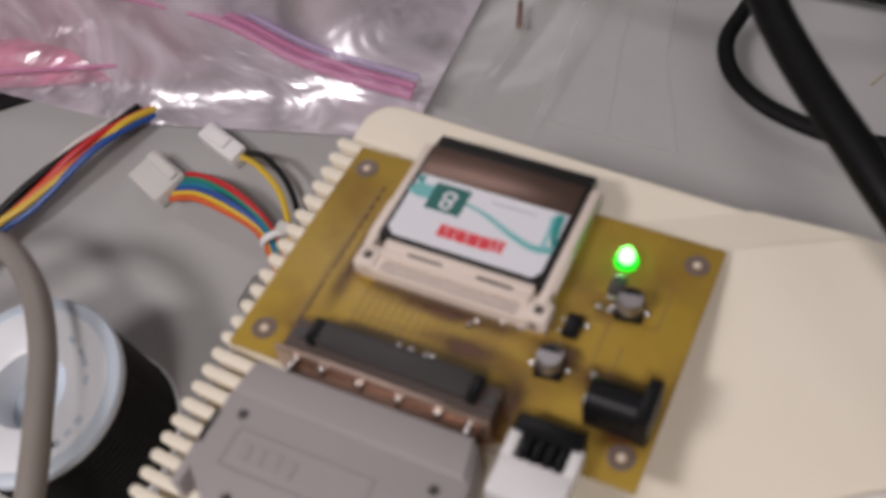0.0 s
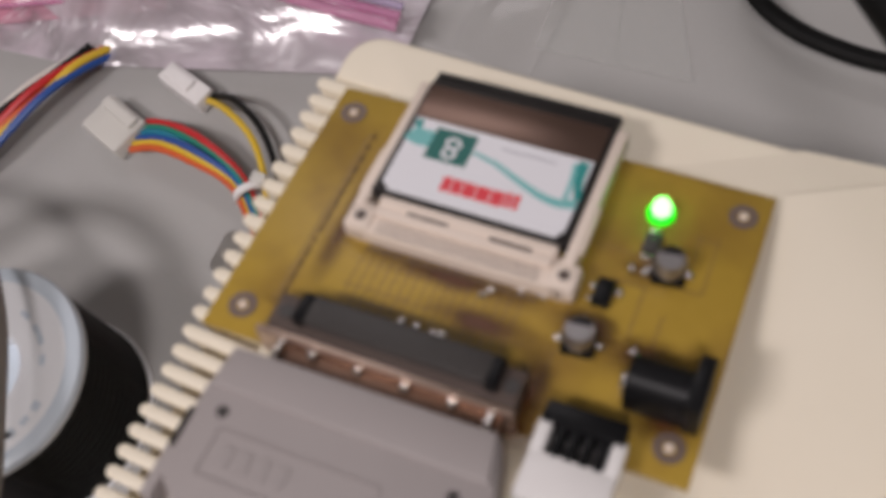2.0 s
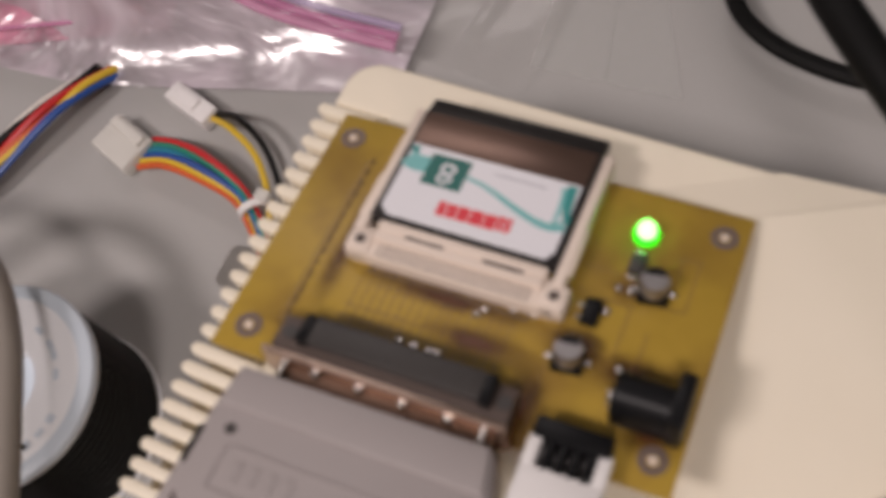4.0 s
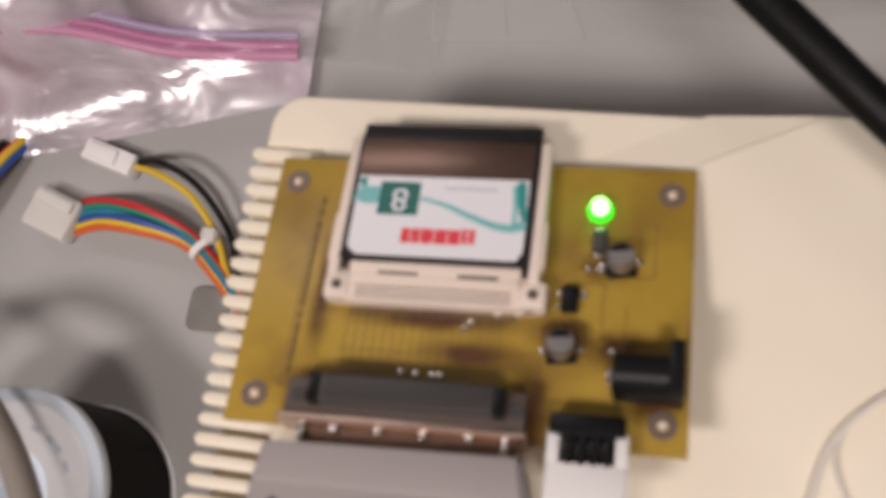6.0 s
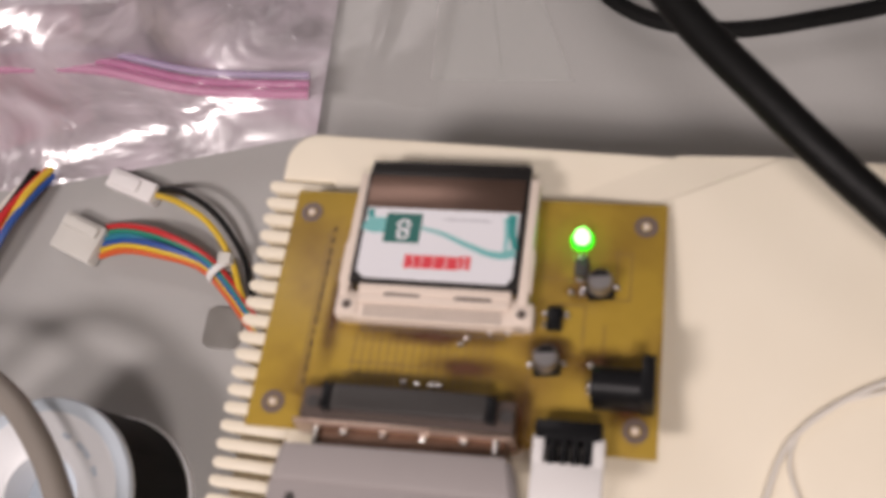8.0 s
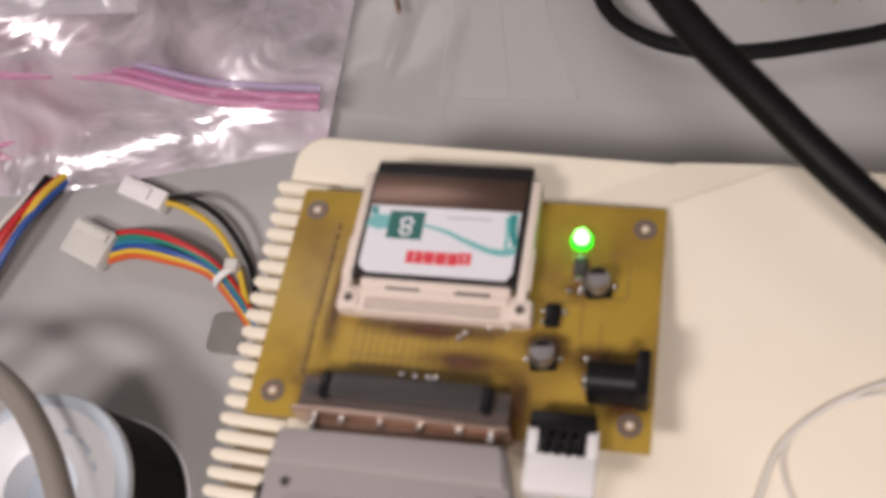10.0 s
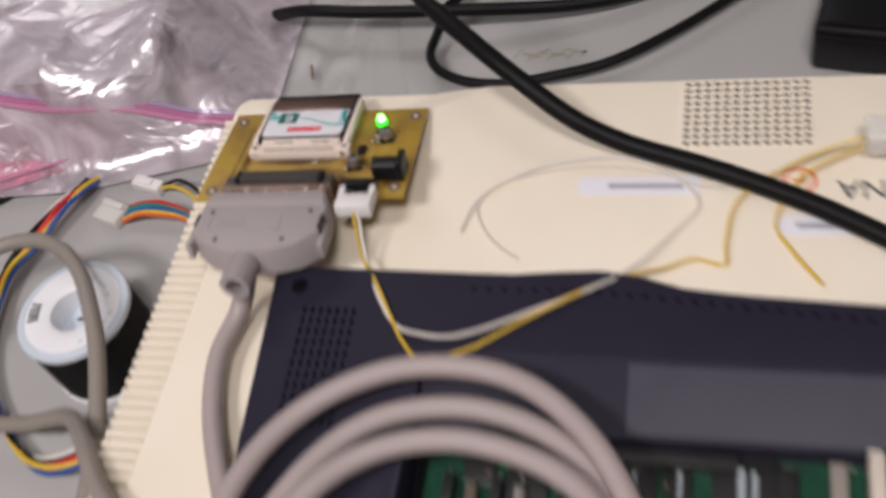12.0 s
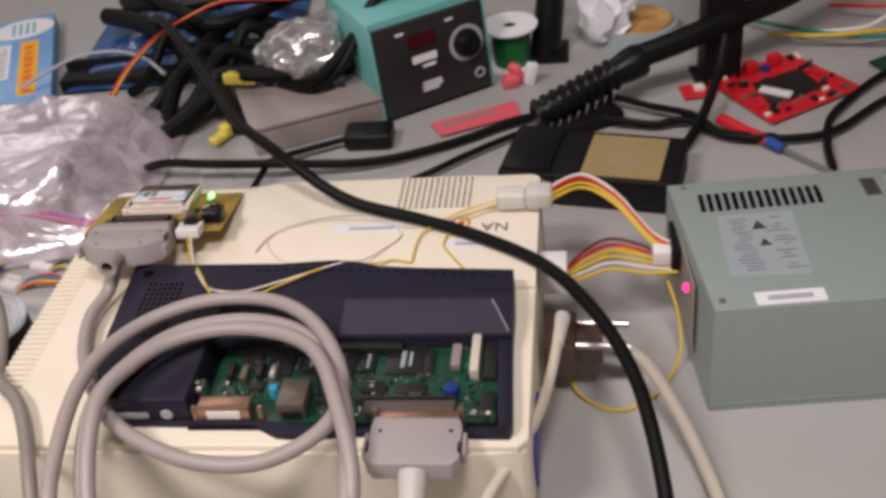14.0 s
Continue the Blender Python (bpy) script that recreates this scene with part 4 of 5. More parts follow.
# ---- wiring between case and power supply ----
loom = thing("power_loom", "milky four-way connector pair with yellow, red, brown and white wires", "wiring loom")
conn = part("connector_housing", join(box(0.020, 0.014, 0.012, (0.312, -0.043, HT + 0.004), 0.002, 3, None), box(0.019, 0.017, 0.014, (0.3315, -0.0415, HT + 0.003), 0.003, 3)), "clear_plastic", loom, "milky translucent connector housing")
part("ridge", join(*[box(0.0012, 0.0175, 0.0146, (0.326 + 0.0045 * k, -0.0415, HT + 0.0028), 0.0004) for k in range(3)]), "clear_plastic", conn)
for k, (mname, dz) in enumerate((("yellow_wire", 0.0), ("yellow_wire", 0.002), ("red_wire", 0.004), ("white_wire", 0.005))):
    wire([(0.339, -0.0415 + 0.003 * (k - 1.5), HT + 0.009 + dz), (0.361, -0.030 + 0.003 * k, H + 0.012 + dz), (0.384, -0.040 + 0.0025 * k, H + 0.004 + dz), (0.408, -0.062 + 0.002 * k, 0.066 + dz), (0.424, -0.070 + 0.002 * k, 0.060 + dz)], 0.0013, mname, loom)
for k, mname in enumerate(("brown_wire", "red_wire", "yellow_wire", "yellow_wire", "white_wire", "yellow_wire")):
    wire([(0.349, -0.088 - 0.003 * k, 0.064), (0.362, -0.062 - 0.006 * k, 0.060), (0.380, -0.046 - 0.007 * k, 0.058), (0.404, -0.052 - 0.006 * k, 0.055), (0.425, -0.068 - 0.002 * k, 0.052)], 0.0012, mname, loom)
wire([(0.345, -0.100, 0.056), (0.384, -0.056, 0.056), (0.410, -0.066, 0.050), (0.422, -0.085, 0.036), (0.426, -0.110, 0.012), (0.412, -0.140, 0.004), (0.385, -0.160, 0.002), (0.358, -0.148, 0.004), (0.3455, -0.126, 0.016)], 0.0010, "yellow_wire", loom, "long_wire")
part("plug_body", box(0.019, 0.026, 0.018, (0.341, -0.092, 0.056), 0.0015), "white_plastic", loom, "white rectangular plug housing")
part("psu_end", box(0.016, 0.016, 0.012, (0.4165, -0.066, 0.054), 0.0015, rot=None), "white_plastic", loom)
part("grommet", box(0.006, 0.034, 0.022, (0.4235, -0.060, 0.048), 0.001), "black_plastic", loom)

video = thing("video_cable", "cream cable with brown metal connector at the case side", "cable")
part("connector_shell", join(box(0.022, 0.036, 0.026, (0.345, -0.130, 0.022), 0.002), box(0.018, 0.026, 0.018, (0.364, -0.131, 0.028), 0.002)), "brown_metal", video, "brown metal connector shell")
pieces("thumb_screw", [tube([(0.352, y, 0.045), (0.390, y - 0.001, 0.044)], 0.0026, 10, straight=True) for y in (-0.121, -0.143)], "can", video)
wire([(0.370, -0.130, 0.037), (0.396, -0.142, 0.034), (0.416, -0.176, 0.024), (0.431, -0.213, 0.012), (0.441, -0.255, 0.006), (0.446, -0.31, 0.006), (0.444, -0.42, 0.006)], 0.0042, "cream_cable", video, "cable_jacket", seg=12)
wire([(0.346, -0.138, 0.062), (0.343, -0.170, 0.060), (0.335, -0.206, 0.052), (0.323, -0.246, 0.058), (0.306, -0.288, 0.060), (0.292, -0.335, 0.04), (0.285, -0.42, 0.006)], 0.0035, "cream_cable", video, "second_jacket", seg=12)
part("boot", tube([(0.3475, -0.132, 0.060), (0.3450, -0.160, 0.061)], lambda u: 0.0052 - 0.0015 * u, 12, straight=True), "clear_plastic", video)
# ---- power supply ----
PSU = pose(0.440, -0.1590, 0, 0, 0, 5.5)
psu = thing("power_supply", "grey-green steel computer power supply with paper labels", "power supply", PSU)
corners = [(0, 0), (0.150, 0), (0.150, 0.138), (-0.006, 0.138)]
part("steel_case", prism(corners, 0.0, 0.086, 0.0010, 2), "psu", psu)
part("seam", box(0.150, 0.0006, 0.0010, (0.075, -0.0002, 0.005)), "psu", psu)
# slots are not cut: dark slivers on the lid paint their shade
for k in range(15):
    part("vent_slot", prism([(0.0125 + 0.0056 * k, 0.1225), (0.0159 + 0.0056 * k, 0.1225), (0.0149 + 0.0056 * k, 0.1020), (0.0115 + 0.0056 * k, 0.1020)], 0.0860, 0.0863), "hole_shade", psu)
lab = part("rating_label", prism([(0.016, 0.030), (0.066, 0.028), (0.070, 0.096), (0.020, 0.096)], 0.0860, 0.0862), "psu_label", psu, "silver rating label with dark print")
rng = random.Random(5)
for k in range(16):
    y = 0.036 + 0.0036 * k
    part("print_bar", box(0.006 + 0.009 * rng.random(), 0.0009, 0.0001, (0.030 + 0.004 * rng.random(), y, 0.0862)), "ink_soft", lab)
    if k % 4 != 2:
        part("print_bar", box(0.005 + 0.010 * rng.random(), 0.0009, 0.0001, (0.055 + 0.004 * rng.random(), y, 0.0862)), "ink_soft", lab)
part("warning_triangle", prism([(0.040, 0.078), (0.050, 0.078), (0.045, 0.088)], 0.0862, 0.0863), "ink_dark", lab)
part("warning_triangle", prism([(0.041, 0.060), (0.049, 0.060), (0.045, 0.068)], 0.0862, 0.0863), "ink_dark", lab)
st = part("barcode_sticker", prism(rounded(0.026, 0.002, 0.068, 0.014, 0.001), 0.0860, 0.0863), "label_white", psu, "small white sticker with a dark bar")
part("print_bar", box(0.027, 0.0045, 0.0001, (0.047, 0.008, 0.0863)), "ink_grey", st)
for x, y in ((0.004, 0.132), (0.006, 0.008), (0.144, 0.130), (0.144, 0.008)):
    part("screw", lathe([(0, 0.086), (0.0024, 0.086), (0.0020, 0.0874), (0, 0.0876)], 14, (x, y, 0)), "steel", psu)
part("rocker_mark", box(0.010, 0.020, 0.0006, (0.128, 0.1155, 0.0861), 0.0003), "conn_dark", psu)
glowled = part("side_led", moved(lathe([(0, 0), (0.0032, 0), (0.0028, 0.002), (0, 0.0035)], 14), pose(-0.0046, 0.060, 0.056, 0, -90, 0)), "led_red", psu, "lit pink-red indicator")
part("inlet_panel", box(0.0010, 0.070, 0.058, (-0.0042, 0.075, 0.014)), "taupe_metal", psu)

# ---- black drive with gold label ----
dr = thing("black_drive", "flat black boxed drive with a gold foil label", "drive", pose(0.294, 0.102, 0, 0, 0, -12))
part("drive_body", box(0.150, 0.074, 0.030, (0.072, 0.026, 0), 0.003, 3), "black_matte", dr)
part("front_bezel", box(0.146, 0.003, 0.022, (0.072, -0.0122, 0.004), 0.001), "black_plastic", dr)
part("end_block", box(0.040, 0.070, 0.004, (0.021, 0.026, 0.0295), 0.0015), "black_plastic", dr)
gl = part("foil_label", prism(rounded(0.067, -0.007, 0.132, 0.057, 0.002), 0.030, 0.0303), "gold_label", dr, "worn gold foil label")
for k in range(6):
    part("print_bar", box(0.030 + 0.004 * (k % 3), 0.0012, 0.0001, (0.099, 0.006 + 0.007 * k, 0.0303)), "taupe_metal", gl)

# ---- mains cable over the case ----
mains = thing("mains_cable", "thick black rubber mains cable draped across the case", "cable")
part("cable_jacket", tube([(-0.11, 0.40, 0.04), (-0.075, 0.315, 0.085), (-0.030, 0.238, 0.115), (0.016, 0.165, 0.121), (0.060, 0.095, 0.121), (0.098, 0.033, 0.121), (0.130, -0.001, 0.119), (0.156, -0.022, 0.112), (0.180, -0.036, 0.101), (0.204, -0.044, 0.0925), (0.246, -0.058, 0.0890), (0.290, -0.080, 0.0888),
                           (0.334, -0.111, 0.0885), (0.362, -0.146, 0.0860), (0.384, -0.190, 0.082), (0.397, -0.236, 0.074), (0.405, -0.300, 0.050), (0.403, -0.40, 0.012), (0.395, -0.52, 0.0055)], 0.0044, 14, 9), "black_cable", mains)

# ---- wire spool ----
spool = thing("wire_spool", "white plastic spool of black hook-up wire", "wire spool", pose(-0.0760, -0.110, 0))
part("lower_flange", lathe([(0.012, 0), (0.031, 0), (0.031, 0.002), (0.012, 0.002), (0.012, 0)], 40), "spool_white", spool)
part("wire_winding", lathe([(0.013, 0.002)] + [(0.0295 + (0.0006 if k % 2 else 0), 0.002 + 0.039 * k / 26) for k in range(27)] + [(0.013, 0.041)], 40), "black_wire", spool, "tightly wound black wire")
fl = part("upper_flange", lathe([(0.0125, 0.030), (0.0125, 0.0445), (0.0140, 0.0455), (0.0290, 0.0455), (0.0300, 0.0450), (0.0305, 0.0440), (0.0305, 0.0420), (0.013, 0.0415)], 48), "spool_white", spool, "white flange with worn print")
part("rim", lathe([(0.0262, 0.04552), (0.0266, 0.0458), (0.0288, 0.0458), (0.0302, 0.0452), (0.0308, 0.0440), (0.0304, 0.0425)], 48), "spool_blue", fl)
part("hub_floor", lathe([(0, 0.030), (0.0125, 0.030), (0.0125, 0.031), (0, 0.031)], 32), "spool_blue", spool, "pale blue hub recess")
part("hub_mark", box(0.004, 0.0015, 0.0004, (-0.004, 0.003, 0.031)), "black_wire", spool)
for a, w, h in ((200, 0.0018, 0.0060), (192, 0.0018, 0.0060), (184, 0.0018, 0.0060), (176, 0.0014, 0.0060)):
    part("print_bar", moved(box(h, w, 0.0002, (0.0215, 0, 0.0456)), pose(0, 0, 0, 0, 0, a)), "black_wire", fl)
for k in range(6):
    part("print_bar", moved(box(0.0016 + 0.0006 * (k % 2), 0.0026, 0.0002, (0.0225, 0, 0.0456)), pose(0, 0, 0, 0, 0, 305 + 9 * k + 3 * (k % 3))), "spool_blue", fl)
for k in range(4):
    part("print_bar", moved(box(0.0015, 0.0030, 0.0002, (0.0195, 0, 0.0456)), pose(0, 0, 0, 0, 0, 30 + 14 * k + 4 * (k % 2))), "spool_blue", fl)

# ---- ribbon of coloured wires and small plugs beside the case ----
har = thing("wire_harness", "small white plugs on red, blue, green, orange and yellow wires", "wiring harness")
p1 = part("six_way_plug", moved(join(box(0.019, 0.015, 0.007, (0, 0, 0), 0.0012), box(0.016, 0.004, 0.003, (0, 0.004, 0.006), 0.0006)), pose(-0.111, -0.0165, 0.001, 0, 0, -18)), "clear_plastic", har, "milky six-way plug")
for k, mname in enumerate(("red_wire", "green_wire", "teal_wire", "blue_wire", "yellow_wire", "orange_wire")):
    o = 0.0021 * (k - 2.5)
    wire([(-0.1015, -0.0165 - o * 1.1, 0.004), (-0.090, -0.0155 - o * 0.9, 0.008), (-0.075, -0.0170 - o * 0.75, 0.011 - 0.0012 * (k % 3)), (-0.058, -0.0215 - o * 0.5, 0.009), (-0.046, -0.0305 - o * 0.5, 0.007), (-0.034, -0.0420 - o * 0.5, 0.006), (-0.012, -0.058 - o, 0.005), (0.02, -0.07 - o, 0.004)], 0.00125, mname, har)
p2 = part("two_way_plug", moved(join(box(0.021, 0.008, 0.007, (0, 0, 0), 0.001), box(0.012, 0.005, 0.0018, (-0.002, 0, 0.0065), 0.0005)), pose(-0.0945, 0.0058, 0.0005, 0, 0, -16)), "white_plastic", har, "white two-way plug")
wire([(-0.085, 0.0035, 0.004), (-0.072, -0.0005, 0.010), (-0.058, -0.0075, 0.010), (-0.047, -0.020, 0.008), (-0.038, -0.036, 0.006), (-0.012, -0.055, 0.005)], 0.0012, "yellow_wire", har)
wire([(-0.084, 0.0055, 0.004), (-0.070, 0.0030, 0.012), (-0.055, -0.0045, 0.012), (-0.043, -0.018, 0.008), (-0.035, -0.034, 0.006), (-0.010, -0.053, 0.005)], 0.0012, "black_wire", har)
part("cable_tie", moved(lathe([(0.0046, -0.0012), (0.0058, -0.0012), (0.0058, 0.0012), (0.0046, 0.0012)], 16), look((-0.050, -0.0245, 0.008), (-0.040, -0.034, 0.007))), "white_plastic", har)
part("tie_head", box(0.005, 0.004, 0.004, (-0.0475, -0.0205, 0.010), 0.0006), "clear_plastic", har)
part("tab", prism(rounded(-0.055, -0.051, -0.041, -0.036, 0.003), 0.0002, 0.0016), "steel", har, "small grey metal tab")

bun = thing("wire_bundle", "bundle of black, red, yellow and blue wires lying on the bench", "wire bundle")
base = [(-0.1335, 0.009, 0.004), (-0.1375, -0.003, 0.008), (-0.1435, -0.020, 0.010), (-0.1535, -0.046, 0.009), (-0.160, -0.070, 0.008), (-0.149, -0.118, 0.006), (-0.114, -0.163, 0.006), (-0.084, -0.180, 0.006), (-0.050, -0.166, 0.006), (-0.01, -0.15, 0.006)]
for k, mname in enumerate(("white_wire", "black_wire", "black_wire", "red_wire", "orange_wire", "yellow_wire", "blue_wire")):
    o = 0.0016 * (k - 3)
    wire([(x + o * (1.0 if i < 4 else 0.7), y + o * (0.25 if i < 3 else (0.1 if i < 5 else -0.8)) * (1 if (i + k) % 3 else 0.5), z + 0.0012 * ((k * 2 + i) % 3) + 0.001 * (k % 2)) for i, (x, y, z) in enumerate(base)], 0.0015, mname, bun)

# ---- taupe cable looping by the spool ----
tp = thing("signal_cable", "taupe round cable looped loosely over the wire spool", "cable")
part("cable_jacket", tube([(-0.20, -0.20, 0.012), (-0.172, -0.150, 0.03), (-0.151, -0.108, 0.052), (-0.132, -0.082, 0.056), (-0.108, -0.075, 0.057), (-0.087, -0.082, 0.0585), (-0.069, -0.097, 0.060), (-0.055, -0.116, 0.061), (-0.041, -0.141, 0.060), (-0.027, -0.183, 0.055), (-0.0195, -0.225, 0.052), (-0.013, -0.262, 0.046), (-0.006, -0.30, 0.035), (0.0, -0.40, 0.006)], 0.0042, 12), "taupe_cable", tp)
part("second_loop", tube([(-0.22, -0.135, 0.006), (-0.165, -0.152, 0.010), (-0.127, -0.162, 0.016), (-0.090, -0.166, 0.026), (-0.050, -0.172, 0.050), (-0.016, -0.195, 0.078), (0.004, -0.217, 0.0865), (0.027, -0.240, 0.088), (0.050, -0.284, 0.082), (0.060, -0.33, 0.05), (0.065, -0.42, 0.006)], 0.0042, 12), "taupe_cable", tp)
ft = thing("rubber_wedge", "dark grey rubber wedge on the bench by the case corner", "rubber foot", pose(-0.0335, -0.245, 0, 0, 0, 10))
part("wedge_body", prism([(-0.011, -0.007), (0.011, -0.007), (0.004, 0.011)], 0, 0.007, 0.002), "rubber", ft)
part("bolt", lathe([(0, 0.007), (0.0025, 0.007), (0.002, 0.009), (0, 0.0095)], 12), "steel", ft)
gb = thing("small_circuit_board", "small green circuit board at the bench edge", "circuit board", pose(-0.192, -0.098, 0, 0, 0, 30))
part("board_plate", box(0.034, 0.022, 0.0016, (0, 0, 0.001)), "green_pcb", gb)
part("chip", box(0.008, 0.006, 0.002, (0.004, 0.002, 0.0026), 0.0003), "chip", gb)

# ---- resealable bag ----
bag = thing("zip_bag", "crumpled clear resealable plastic bag with magenta zip", "plastic bag", pose(-0.19, 0.155, 0, 0, 0, 2))


def crease_set(seed, n):
    r = random.Random(seed)
    out = []
    for _ in range(n):
        x, y, a = r.random(), r.random(), r.uniform(-0.9, 0.9) + (0 if r.random() < 0.7 else 1.4)
        out.append((x, y, math.cos(a), math.sin(a), r.uniform(0.12, 0.45), r.uniform(0.25, 1.0) * (1 if r.random() < 0.75 else -0.6), r.uniform(0.014, 0.06)))
    return out


def crumple(u, v, amp, seed, creases=()):
    """Height of a crumpled film: soft swells and long sharp creases, flat at the rim."""
    p = Vector((u * 2.2 + seed, v * 1.7, seed * 1.7))
    h = 0.45 + 0.55 * noise.noise(p) + 0.10 * noise.noise(p * 2.7)
    for x, y, c, s, length, high, wide in creases:
        along, off = (u - x) * c + (v - y) * s, abs(-(u - x) * s + (v - y) * c)
        fade = max(0.0, 1 - abs(along) / length)
        h += high * 0.55 * fade * max(0.0, 1 - off / wide)
    edge = min(1, 8 * min(u, 1 - u), 8 * min(v, 1 - v))
    return max(0.0012, 0.005 + edge * amp * h)


def fold(xa, ya, xb, yb, high, wide):
    """A long fold of the bag's upper film between two places on the bench."""
    ua, va, ub, vb = (xa + 0.365) / 0.335, (ya - 0.017) / 0.256, (xb + 0.365) / 0.335, (yb - 0.017) / 0.256
    half = math.hypot(ub - ua, vb - va) / 2
    return ((ua + ub) / 2, (va + vb) / 2, (ub - ua) / 2 / half, (vb - va) / 2 / half, half * 1.15, high, wide)


def swell(u, v):
    """The bag stands up over the papers in it."""
    a = max(0.0, min(1.0, u / 0.20, (1 - u) / 0.22))
    b = max(0.0, min(1.0, (v - 0.04) / 0.16, (1 - v) / 0.30))
    return 0.043 * a * a * (3 - 2 * a) * b * b * (3 - 2 * b)


C1, C2, C3 = crease_set(5, 34), crease_set(8, 40), crease_set(17, 18)
C1 += [fold(-0.116, 0.066, -0.066, 0.122, 1.6, 0.10), fold(-0.105, 0.030, -0.205, 0.075, 1.5, 0.09), fold(-0.118, 0.042, -0.228, 0.118, 1.3, 0.08), fold(-0.220, 0.090, -0.325, 0.180, 1.4, 0.10),
       fold(-0.058, 0.078, -0.120, 0.058, 1.1, 0.08), fold(-0.090, 0.050, -0.160, 0.045, 1.0, 0.07), fold(-0.30, 0.13, -0.06, 0.16, 0.8, 0.12), fold(-0.26, 0.20, -0.05, 0.19, 0.9, 0.10)]


def slanted(bm, y0, y1):
    """The bag's open edge runs askew: it comes forward away from the case."""
    for v in bm.verts:
        w = (1 - (v.co.y - y0) / (y1 - y0)) ** 2
        x = v.co.x
        v.co.y += w * (0.009 - 0.235 * (0.160 - x) if x > 0.044 else -0.0183 - 0.05 * (0.044 - x))
    return bm


part("upper_film", slanted(sheet(-0.175, -0.138, 0.160, 0.118, 150, 120, lambda u, v: crumple(u, v, 0.013, 2.3, C1) + swell(u, v)), -0.138, 0.118), "film", bag)
part("lower_film", slanted(sheet(-0.172, -0.122, 0.157, 0.116, 40, 30, lambda u, v: 0.0015 + 0.0012 * noise.noise(Vector((u * 9, v * 9, 5)))), -0.122, 0.116), "film", bag)
part("folded_film", sheet(-0.17, -0.060, 0.075, 0.116, 90, 70, lambda u, v: 0.004 + crumple(u, v, 0.014, 7.9, C2) + 0.012 * max(0, v - 0.4)), "film", bag)


def zip_line(dy, dz):
    return [(-0.175, -0.108 + dy, 0.048 + dz), (-0.10, -0.110 + dy, 0.048 + dz), (-0.03, -0.113 + dy, 0.044 + dz), (0.03, -0.119 + dy, 0.036 + dz), (0.08, -0.115 + dy, 0.028 + dz), (0.12, -0.119 + dy, 0.020 + dz), (0.160, -0.116 + dy, 0.012 + dz)]


part("zip_strip", tube(zip_line(0, 0.008), 0.0017, 8), "zip", bag, "magenta zip strip")
part("zip_lip", tube(zip_line(-0.0034, 0.007), 0.0019, 8), "zip_pink", bag, "pink zip lip")
part("second_strip", tube(zip_line(0.0032, 0.009), 0.0014, 8), "zip_pale", bag, "violet zip strip")
flap = thing("clear_pouch", "small clear plastic pouch lying flat", "plastic bag", pose(-0.008, 0.115, 0, 0, 0, -3))
part("pouch_film", sheet(-0.030, -0.068, 0.028, 0.10, 24, 40, lambda u, v: 0.003 + 0.003 * noise.noise(Vector((u * 3, v * 5, 2))) + 0.003 * max(0, 1 - abs(u - 0.55 - 0.1 * v) * 16)), "film_flat", flap)
part("contact_pin", tube([(-0.004, -0.013, 0.006), (0.001, -0.024, 0.006)], 0.0012, 8, straight=True), "gold_shell", flap)
red = thing("red_folder", "bright pink-red card folder under the bag", "folder", pose(0, 0, 0.0004))
part("card_sheet", prism([(-0.40, -0.050), (-0.224, -0.006), (-0.160, 0.045), (-0.175, 0.12), (-0.40, 0.12)], 0.0006, 0.0030, 0.0005), "bag_red", red)
part("black_edge", prism([(-0.40, -0.085), (-0.225, -0.030), (-0.140, 0.040), (-0.160, 0.045), (-0.224, -0.006), (-0.40, -0.050)], 0.0006, 0.0026, 0.0005), "black_matte", red)
sil = thing("component_strip", "shiny component strip inside the bag", "component pack", pose(-0.150, 0.030, 0.004, 0, 0, 14))
for k in range(9):
    part("component", box(0.006, 0.004, 0.004, (-0.03 + 0.0075 * k, 0.003 * math.sin(k * 2.1), 0.0), 0.001, rot=(0, 0, 30 * (k % 4))), ("steel", "ivory", "bag_red", "solder")[k % 4], sil)
pink = thing("pink_sleeve", "crumpled pink plastic sleeve inside the bag", "plastic sleeve", pose(-0.185, 0.062, 0.004, 0, 0, 22))
part("sleeve_film", sheet(-0.105, -0.056, 0.052, 0.050, 60, 40, lambda u, v: crumple(u, v, 0.012, 4.4, C3)), "film_red", pink)
part("sleeve_seam", tube([(-0.104, -0.052, 0.008), (-0.06, -0.052, 0.010), (0.0, -0.052, 0.010), (0.050, -0.051, 0.007)], 0.0009, 6), "zip_pink", pink, "welded pink seam")
papr = thing("paper_slip", "pale translucent paper slip on the bench", "paper", pose(0, 0, 0.0006))
part("slip", prism([(0.013, 0.058), (0.066, 0.0605), (0.048, 0.098), (0.036, 0.150), (0.006, 0.150)], 0, 0.00004), "paper", papr)
part("fold_line", tube([(0.040, 0.0600, 0.0001), (0.030, 0.100, 0.0001), (0.022, 0.149, 0.0001)], 0.00018, 6, straight=True), "paper", papr)
pad = thing("white_note", "white printed paper sheet inside the plastic bag", "paper", pose(-0.097, 0.064, 0.040, 0, 0, 6))
part("note_sheet", sheet(-0.185, 0.0, 0.0, 0.105, 30, 20, lambda u, v: 0.004 * math.sin(3.1 * u) + 0.006 * math.sin(2.6 * v) - 0.006 * (1 - u) * v), "label_white", pad)
for k in range(9):
    part("print_bar", box(0.007 + 0.003 * (k % 3), 0.011, 0.0002, (-0.150 + 0.0155 * k, 0.074, 0.0068), 0, 2, (0, 0, 4)), "ink_grey", pad)
smear = thing("bench_smear", "faint tan scribbled stain on the grey bench", "stain", pose(0, 0, 0.0002), kind="structure")
